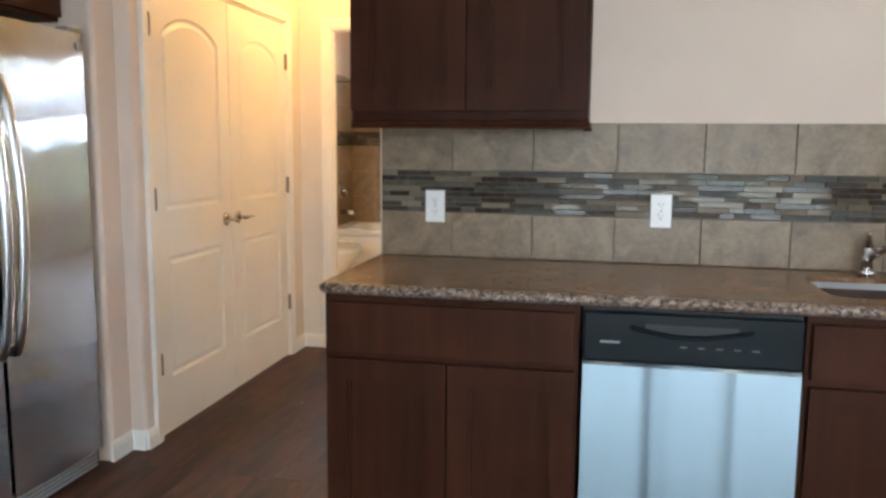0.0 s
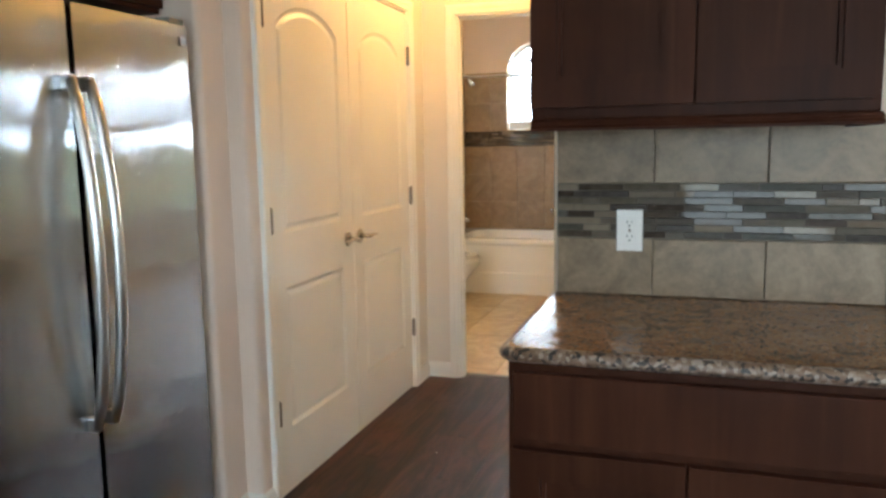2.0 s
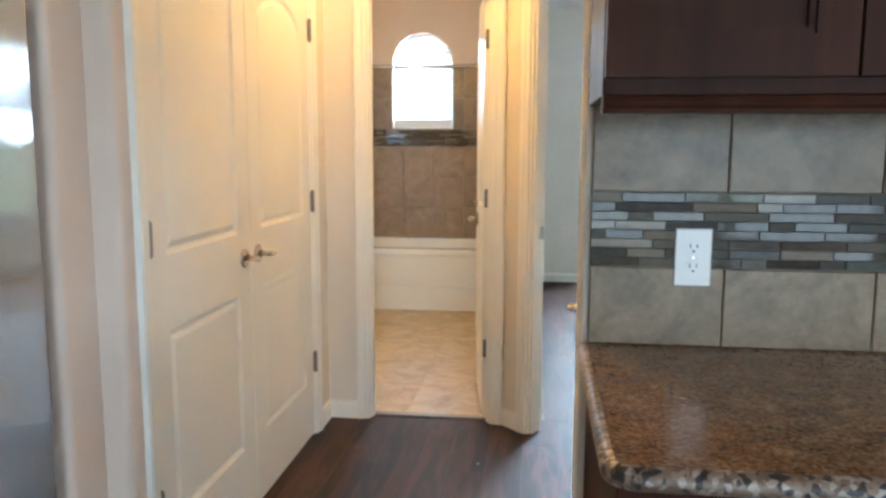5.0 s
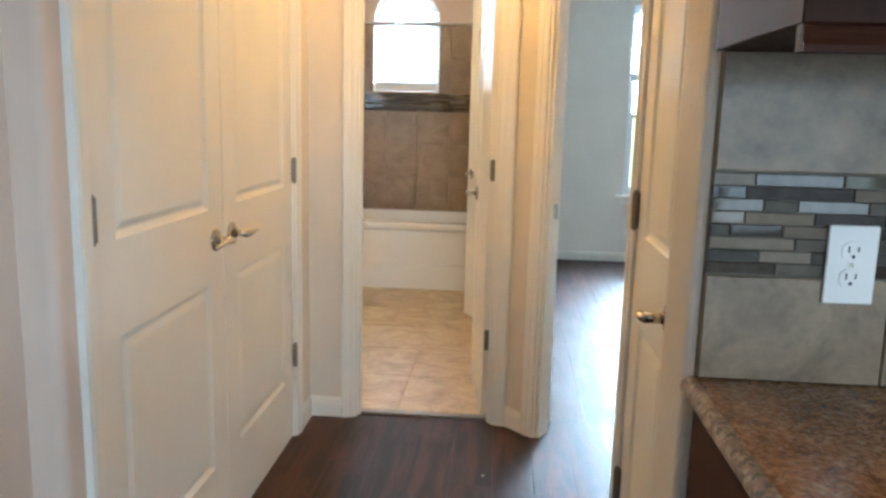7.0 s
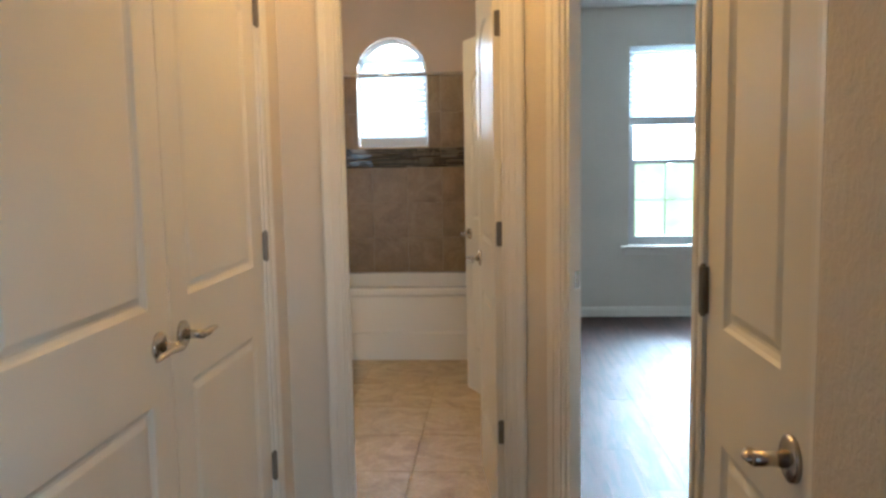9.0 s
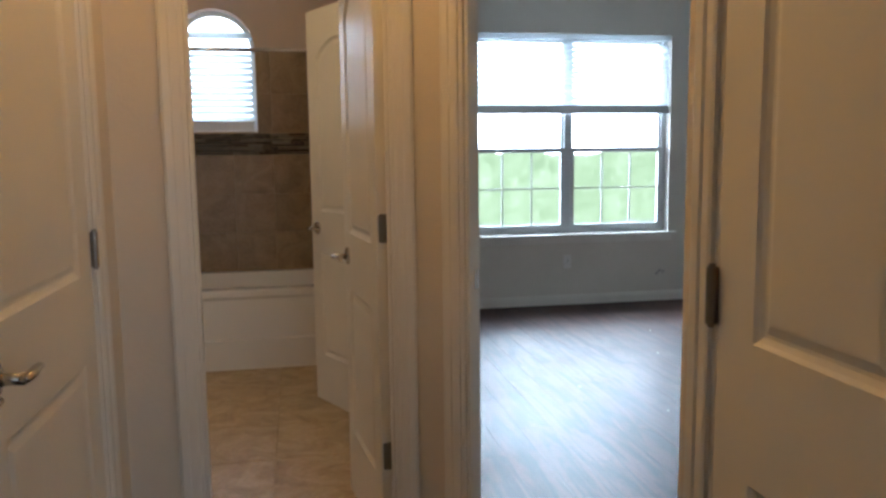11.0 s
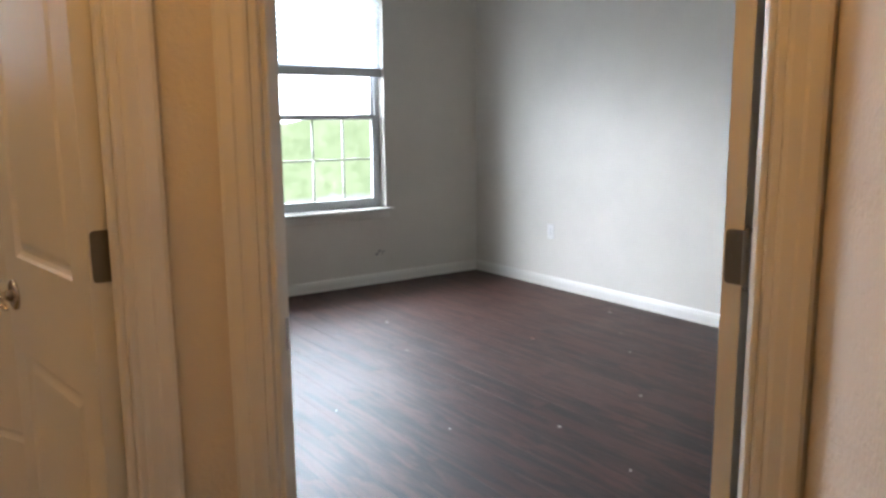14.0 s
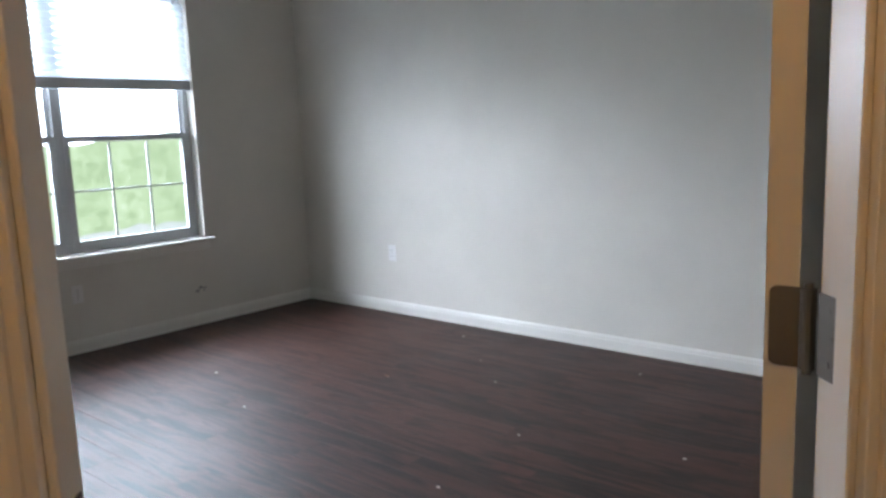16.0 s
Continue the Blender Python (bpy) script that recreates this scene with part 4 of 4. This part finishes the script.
fridge_door(2.457, 2.873)
fridge_door(2.881, 3.367)
for y, out in ((2.842, -0.004), (2.906, 0.004)):
    bm = bmesh.new()
    n = 16
    pts = [(-1.722 + 0.018 + 0.052 * math.sin(math.pi * k / n) ** 0.7, y + out * math.sin(math.pi * k / n), 0.60 + 0.92 * k / n) for k in range(n + 1)]
    tube(bm, pts, [0.015] + [0.018] * (n - 1) + [0.015], 14, 0.75)
    h = part("handle", bm, STEEL, fr, "curved steel bar handle", True)
    for z in (0.61, 1.51):
        part("mount", box(bmesh.new(), -1.730, -1.696, y - 0.012, y + 0.012, z - 0.02, z + 0.02, 0.005), STEEL, h)
part("hinge_cover", box(bmesh.new(), -1.79, -1.735, 3.29, 3.36, 1.718, 1.74, 0.004), GREYP, fr)
part("badge", box(bmesh.new(), -1.7255, -1.719, 3.318, 3.345, 1.655, 1.683, 0.002, 1), CHROME, fr, "small square maker's badge")
part("kick_grille", box(bmesh.new(), -1.785, -1.745, 2.47, 3.36, 0.012, 0.088, 0.004), DARKGAP, fr)
for k in range(4):
    part("grille_slat", box(bmesh.new(), -1.744, -1.738, 2.49, 3.34, 0.022 + 0.016 * k, 0.031 + 0.016 * k), GREYP, fr)

# ---- ceiling lamps: unseen fixtures added around the warm lights ----
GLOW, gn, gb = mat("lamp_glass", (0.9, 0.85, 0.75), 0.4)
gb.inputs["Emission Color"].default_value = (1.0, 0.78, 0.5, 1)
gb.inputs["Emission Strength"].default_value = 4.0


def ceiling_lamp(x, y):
    ob = thing("ceiling_light", pose(x, y, CEILING_Z), "assumed round flush ceiling light with frosted dome, out of view", "ceiling light", "ceiling lights")
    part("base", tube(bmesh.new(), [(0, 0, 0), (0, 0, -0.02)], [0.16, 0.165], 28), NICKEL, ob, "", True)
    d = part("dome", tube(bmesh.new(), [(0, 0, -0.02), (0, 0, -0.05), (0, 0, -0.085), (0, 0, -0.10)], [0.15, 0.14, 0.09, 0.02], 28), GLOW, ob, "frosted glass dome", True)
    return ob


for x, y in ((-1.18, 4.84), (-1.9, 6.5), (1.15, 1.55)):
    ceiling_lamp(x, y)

# ---- bathroom ----
tub = thing("bathtub", pose(0, 0, 0), "white acrylic alcove bathtub with a stepped apron", "bathtub")
bm = bmesh.new()
m = Matrix(((0, 0, 1, -2.405), (1, 0, 0, 0), (0, 1, 0, 0), (0, 0, 0, 1)))
pts = [(7.90, 0.0), (7.878, 0.0), (7.872, 0.19), (7.882, 0.20), (7.882, 0.44), (7.868, 0.46), (7.866, 0.492), (7.874, 0.502), (7.90, 0.504)]
prism(bm, pts, [], 1.58, m)
part("apron", bm, TUB, tub)
bm = bmesh.new()
prism(bm, rect(-2.405, -0.825, 7.90, 8.688), [rounded_rect(-2.27, -0.96, 7.965, 8.62, 0.20)], 0.03, Matrix.Translation((0, 0, 0.474)))
part("rim", bm, TUB, tub)
bm = bmesh.new()
lv = [(0.0, 0.500), (0.012, 0.46), (0.05, 0.22), (0.11, 0.13)]
rings = [[bm.verts.new((x, y, z)) for x, y in rounded_rect(-2.27 + o, -0.96 - o, 7.965 + o * 0.8, 8.62 - o * 0.8, 0.20)] for o, z in lv]
for r, s in zip(rings, rings[1:]):
    for i in range(len(r)):
        bm.faces.new((r[i], r[(i + 1) % len(r)], s[(i + 1) % len(r)], s[i]))
bm.faces.new(rings[-1])
part("basin", bm, TUB, tub, "", True)

rod = thing("shower_rod", pose(0, 0, 0), "chrome shower curtain rod across the tub alcove", "shower rod")
part("rod", tube(bmesh.new(), [(-2.40, 7.93, 1.935), (-0.82, 7.93, 1.935)], 0.0125, 14), CHROME, rod, "", True)
for x, s in ((-2.40, 1), (-0.82, -1)):
    part("flange", tube(bmesh.new(), [(x, 7.93, 1.935), (x + s * 0.012, 7.93, 1.935)], [0.034, 0.026], 18), CHROME, rod)
sh = thing("wall_shower", pose(-2.40, 8.30, 1.97), "chrome wall shower with arm and head", "wall shower")
part("arm", tube(bmesh.new(), [(0, 0, 0.0), (0.07, 0, 0.03), (0.13, 0, 0.01), (0.16, 0, -0.03)], 0.010, 10), CHROME, sh, "", True)
part("head", tube(bmesh.new(), [(0.155, 0, -0.025), (0.172, 0, -0.055), (0.185, 0, -0.085)], [0.012, 0.026, 0.034], 16), CHROME, sh, "", True)
sp = thing("tub_spout", pose(-2.40, 8.30, 0.64), "chrome tub spout below the valve", "tub spout")
part("spout", tube(bmesh.new(), [(0, 0, 0), (0.09, 0, 0), (0.13, 0, -0.012), (0.14, 0, -0.03)], [0.026, 0.024, 0.022, 0.018], 14), CHROME, sp, "", True)
vl = thing("shower_valve", pose(-2.40, 8.30, 0.86), "round chrome shower valve with lever", "shower valve")
part("escutcheon", tube(bmesh.new(), [(0, 0, 0), (0.012, 0, 0)], [0.08, 0.07], 24), CHROME, vl)
part("lever", tube(bmesh.new(), [(0.01, 0, 0), (0.05, 0, 0), (0.055, 0.01, -0.05)], [0.018, 0.016, 0.007], 10), CHROME, vl, "", True)

wc = thing("toilet", pose(-2.61, 7.36, 0), "white porcelain toilet against the bathroom wall", "toilet")


def oval(cx, cy, rx, ry, z, n=24, back=0.0):
    return [(cx + rx * math.cos(2 * math.pi * k / n), cy + ry * math.sin(2 * math.pi * k / n), z) for k in range(n)]


bm = bmesh.new()
rings = [[bm.verts.new(p) for p in oval(*a)] for a in ((0.36, 0, 0.20, 0.11, 0.0), (0.37, 0, 0.19, 0.10, 0.10), (0.40, 0, 0.20, 0.12, 0.22), (0.45, 0, 0.255, 0.175, 0.34), (0.46, 0, 0.262, 0.185, 0.385), (0.46, 0, 0.25, 0.175, 0.392))]
for r, s in zip(rings, rings[1:]):
    for i in range(24):
        bm.faces.new((r[i], r[(i + 1) % 24], s[(i + 1) % 24], s[i]))
bm.faces.new(rings[0])
bm.faces.new(rings[-1])
part("bowl", bm, PORCELAIN, wc, "", True)
bm = bmesh.new()
prism(bm, [(x, y) for x, y, _ in oval(0.45, 0, 0.258, 0.185, 0)], [[(x, y) for x, y, _ in oval(0.46, 0, 0.17, 0.115, 0)]], 0.018, Matrix.Translation((0, 0, 0.394)))
part("seat", bm, PORCELAIN, wc)
part("lid", prism(bmesh.new(), [(x, y) for x, y, _ in oval(0.445, 0, 0.256, 0.184, 0)], [], 0.014, Matrix.Translation((0, 0, 0.416))), PORCELAIN, wc)
part("tank", box(bmesh.new(), 0.01, 0.20, -0.22, 0.22, 0.38, 0.73, 0.02, 3), PORCELAIN, wc, "", True)
part("tank_lid", box(bmesh.new(), 0.0, 0.21, -0.23, 0.23, 0.732, 0.765, 0.008), PORCELAIN, wc)
part("flush_lever", tube(bmesh.new(), [(0.20, -0.16, 0.68), (0.215, -0.16, 0.68), (0.218, -0.09, 0.675)], 0.007, 8), CHROME, wc)

# ---- small marks and litter ----
strip = thing("torn_paint_strip", plane_frame(*C2, C3[0] - C2[0], C3[1] - C2[1]), "torn strip of paint hanging on the hall wall", "wall damage")
part("strip", prism(bmesh.new(), [(0.174, 1.218), (0.177, 1.165), (0.181, 1.14), (0.183, 1.102), (0.186, 1.10), (0.188, 1.145), (0.190, 1.18), (0.189, 1.221)], [], 0.004, Matrix.Translation((0, 0, -0.005))), WALL_HALL, strip)
part("flap", tube(bmesh.new(), [(0.178, 1.170, -0.004), (0.168, 1.172, -0.009), (0.160, 1.176, -0.007)], [0.005, 0.004, 0.001], 6, 0.5), WALL_HALL, strip)

SCUFF, _, _ = mat("scuff_grey", (0.40, 0.38, 0.36), 0.8)
sc = thing("wall_scuff", plane_frame(2.95, 9.40, -1, 0), "small grey scuffed patch on the bedroom wall", "wall scuff")
rr = random.Random(5)
for k in range(5):
    u, v, r = 0.94 + rr.uniform(0, 0.08), 0.255 + rr.uniform(-0.02, 0.02), rr.uniform(0.006, 0.014)
    part("patch", prism(bmesh.new(), [(u + 1.6 * r * math.cos(a) * rr.uniform(0.7, 1.1), v + r * math.sin(a) * rr.uniform(0.7, 1.1)) for a in (2 * math.pi * j / 10 for j in range(10))], [], 0.001, Matrix.Translation((0, 0, -0.0015))), SCUFF, sc)

CHIP, _, _ = mat("plaster_chip", (0.42, 0.39, 0.35), 0.9)
DARKCHIP, _, _ = mat("wood_chip", (0.10, 0.05, 0.03), 0.8)


def chip(x, y, s, dark=False):
    bm = bmesh.new()
    bmesh.ops.create_icosphere(bm, subdivisions=1, radius=s)
    for v in bm.verts:
        v.co *= rr.uniform(0.6, 1.25)
        v.co.z *= 0.55
        v.co.x *= 2.4 if dark else 1.2
    ob = link_mesh("floor_debris", bm, DARKCHIP if dark else CHIP)
    ob.matrix_world = pose(x, y, s * 0.3, 0, 0, rr.uniform(0, 180))
    return tagged(ob, "dark wood splinter lying on the plank floor" if dark else "small pale plaster crumb on the plank floor", "debris", "crumbs on the floor")


chip(1.85, 7.44, 0.012, True)
for x, y in ((1.11, 7.69), (1.03, 6.36), (0.64, 6.62), (1.78, 5.74), (2.63, 6.35), (2.36, 7.2), (2.1, 6.9), (1.35, 8.3), (2.7, 7.6), (0.95, 5.9), (-0.9, 4.9), (-1.25, 4.3), (0.35, 7.1), (1.6, 6.4)):
    chip(x, y, rr.uniform(0.0045, 0.008))


# ---- pieces: tiles, mosaic, planks ----
def piece_mesh(name, w, h, t, bevel, material):
    """A slab, w by h, lying in x and z, its face at y -t, with chamfered edges."""
    b = bevel
    co = [(0, 0, 0), (w, 0, 0), (w, 0, h), (0, 0, h)] + [(0, -t + b, 0), (w, -t + b, 0), (w, -t + b, h), (0, -t + b, h)] + [(b, -t, b), (w - b, -t, b), (w - b, -t, h - b), (b, -t, h - b)]
    fa = []
    for k in (0, 4):
        for i in range(4):
            j = (i + 1) % 4
            fa.append((k + i, k + j, k + 4 + j, k + 4 + i))
    fa.append((8, 9, 10, 11))
    me = bpy.data.meshes.new(name)
    me.from_pydata(co, [], fa)
    me.materials.append(material)
    return me


MESHES = {}


def piece(name, w, h, t, bevel, material, parent, m):
    key = (name, round(w, 4), round(h, 4), t, material.name)
    if key not in MESHES:
        MESHES[key] = piece_mesh(name, w, h, t, bevel, material)
    ob = new(name, MESHES[key])
    ob.parent = parent
    ob.matrix_parent_inverse = parent.matrix_world.inverted()
    ob.matrix_basis = m
    return ob


bpy.context.view_layer.update()
rk = random.Random(11)

# kitchen backsplash
JX = [-0.566, -0.304, -0.020, 0.264, 0.548, 0.832, 1.116, 1.40, 1.75]
tagged(link_mesh("backsplash_bed", box(bmesh.new(), -0.566, 1.75, 3.409, 3.4178, 0.916, 1.390), GROUT), "grout bed of the tiled backsplash", "backsplash", kind="structure")
bed = bpy.data.objects["backsplash_bed"]
for a, b in zip(JX, JX[1:]):
    for z0, z1 in ((0.917, 1.073), (1.226, 1.391)):
        piece("tile", b - a - 0.003, z1 - z0, 0.009, 0.0014, TILE, bed, Matrix.Translation((a + 0.0015, 3.4095, z0)))


def mosaic(parent, u_len, v0, rows, place, row_h=0.0184):
    for r in range(rows):
        u = 0.0
        while u < u_len - 0.002:
            w = rk.choice((0.048, 0.074, 0.098, 0.098, 0.122, 0.148))
            if r % 2 and u == 0.0:
                w *= 0.6
            w = round(min(w, u_len - u), 3)
            if w > 0.006:
                piece("mosaic_strip", w - 0.002, row_h - 0.002, 0.008 + rk.choice((0.0, 0.0008)), 0.0006, MOSAIC, parent, place(u + 0.001, v0 + r * row_h + 0.001) @ Matrix.Rotation(radians(rk.uniform(-0.9, 0.9)), 4, "X") @ Matrix.Rotation(radians(rk.uniform(-0.25, 0.25)), 4, "Z"))
            u += w


tagged(link_mesh("mosaic_bed", box(bmesh.new(), -0.566, 1.75, 3.408, 3.4092, 1.0745, 1.2245), GROUT_DARK), "dark grout behind the mosaic band", "backsplash", kind="structure")
mosaic(bed, 2.0, 1.076, 8, lambda u, v: Matrix.Translation((-0.566 + u, 3.4095, v)))

# bathroom wall tiles and band
bath_bed = tagged(link_mesh("tub_surround", prism(bmesh.new(), rect(0.12, 1.71, 0.50, 2.035), [arch(1.0, 0.272, 1.478, 2.04)[:2] + [(1.272, 2.034), (0.728, 2.034)]], 0.006, plane_frame(-0.70, BY - 0.007, -1, 0)), GROUT_BATH), "brown stone tile surround of the tub", "tile wall", kind="structure")


def bath_tiles(place, length, skip=None):
    for z0, z1 in ((0.506, 0.775), (0.777, 1.046), (1.048, 1.317), (1.468, 1.737), (1.739, 2.03)):
        u = 0.0
        while u < length - 0.01:
            w = min(0.27, length - u)
            for a, b in ([(u, u + w)] if not (skip and z0 > 1.4) else [(u, min(u + w, skip[0])), (max(u, skip[1]), u + w)]):
                if b - a > 0.012:
                    piece("tile", round(b - a - 0.003, 3), z1 - z0, 0.009, 0.0018, TILE_BATH, bath_bed, place(a + 0.0015, z0))
            u += 0.27


bath_tiles(lambda u, v: Matrix.Translation((-2.41 + u, BY - 0.0065, v)), 1.59, (0.438, 0.982))
mosaic(bath_bed, 1.59, 1.320, 8, lambda u, v: Matrix.Translation((-2.41 + u, BY - 0.0065, v)))
TURN_L = Matrix.Rotation(radians(90), 4, "Z")
bath_tiles(lambda u, v: Matrix.Translation((-2.4095, 7.86 + u, v)) @ TURN_L, 0.83)
mosaic(bath_bed, 0.83, 1.320, 8, lambda u, v: Matrix.Translation((-2.4095, 7.86 + u, v)) @ TURN_L)
TURN_R = Matrix.Rotation(radians(-90), 4, "Z")
bath_tiles(lambda u, v: Matrix.Translation((-0.8205, 8.69 - u, v)) @ TURN_R, 0.83)

# bathroom floor tiles, set square
FLAT = Matrix.Rotation(radians(-90), 4, "X")
y = 5.475
while y < 7.87:
    x = -2.66
    while x < -0.83:
        w, h = min(0.455, -0.822 - x), min(0.455, 7.885 - y)
        if w > 0.02 and h > 0.02:
            piece("tile", w - 0.0028, h - 0.0028, 0.008, 0.001, TILE_FLOOR, bath_floor, Matrix.Translation((x + 0.0014, y + 0.0014, -0.0025)) @ FLAT)
        x += 0.455
    y += 0.455

# planks, laid along the hall
PW, PL = 0.152, 1.22


def lay_planks(x0, x1, y0, y1, cut=None):
    x, col = x0, 0
    while x < x1 - 0.005:
        w = min(PW, x1 - x)
        y = y0 - PL * ((col * 0.37) % 1.0)
        while y < y1:
            a, b = max(y, y0), min(y + PL, y1)
            if b - a > 0.01:
                piece("plank", round(w - 0.0006, 4), round(b - a - 0.0006, 4), 0.006, 0.0004, PLANK, floor, Matrix.Translation((x + 0.0006, a + 0.0006, -0.006)) @ FLAT)
            y += PL
        x += PW
        col += 1


lay_planks(-2.58, 4.0, -3.05, 3.419)
lay_planks(-1.78, -0.40, 3.419, 5.455)
lay_planks(-0.40, 2.95, 3.419, 5.455)
lay_planks(-0.62, 2.95, 5.455, 9.40)
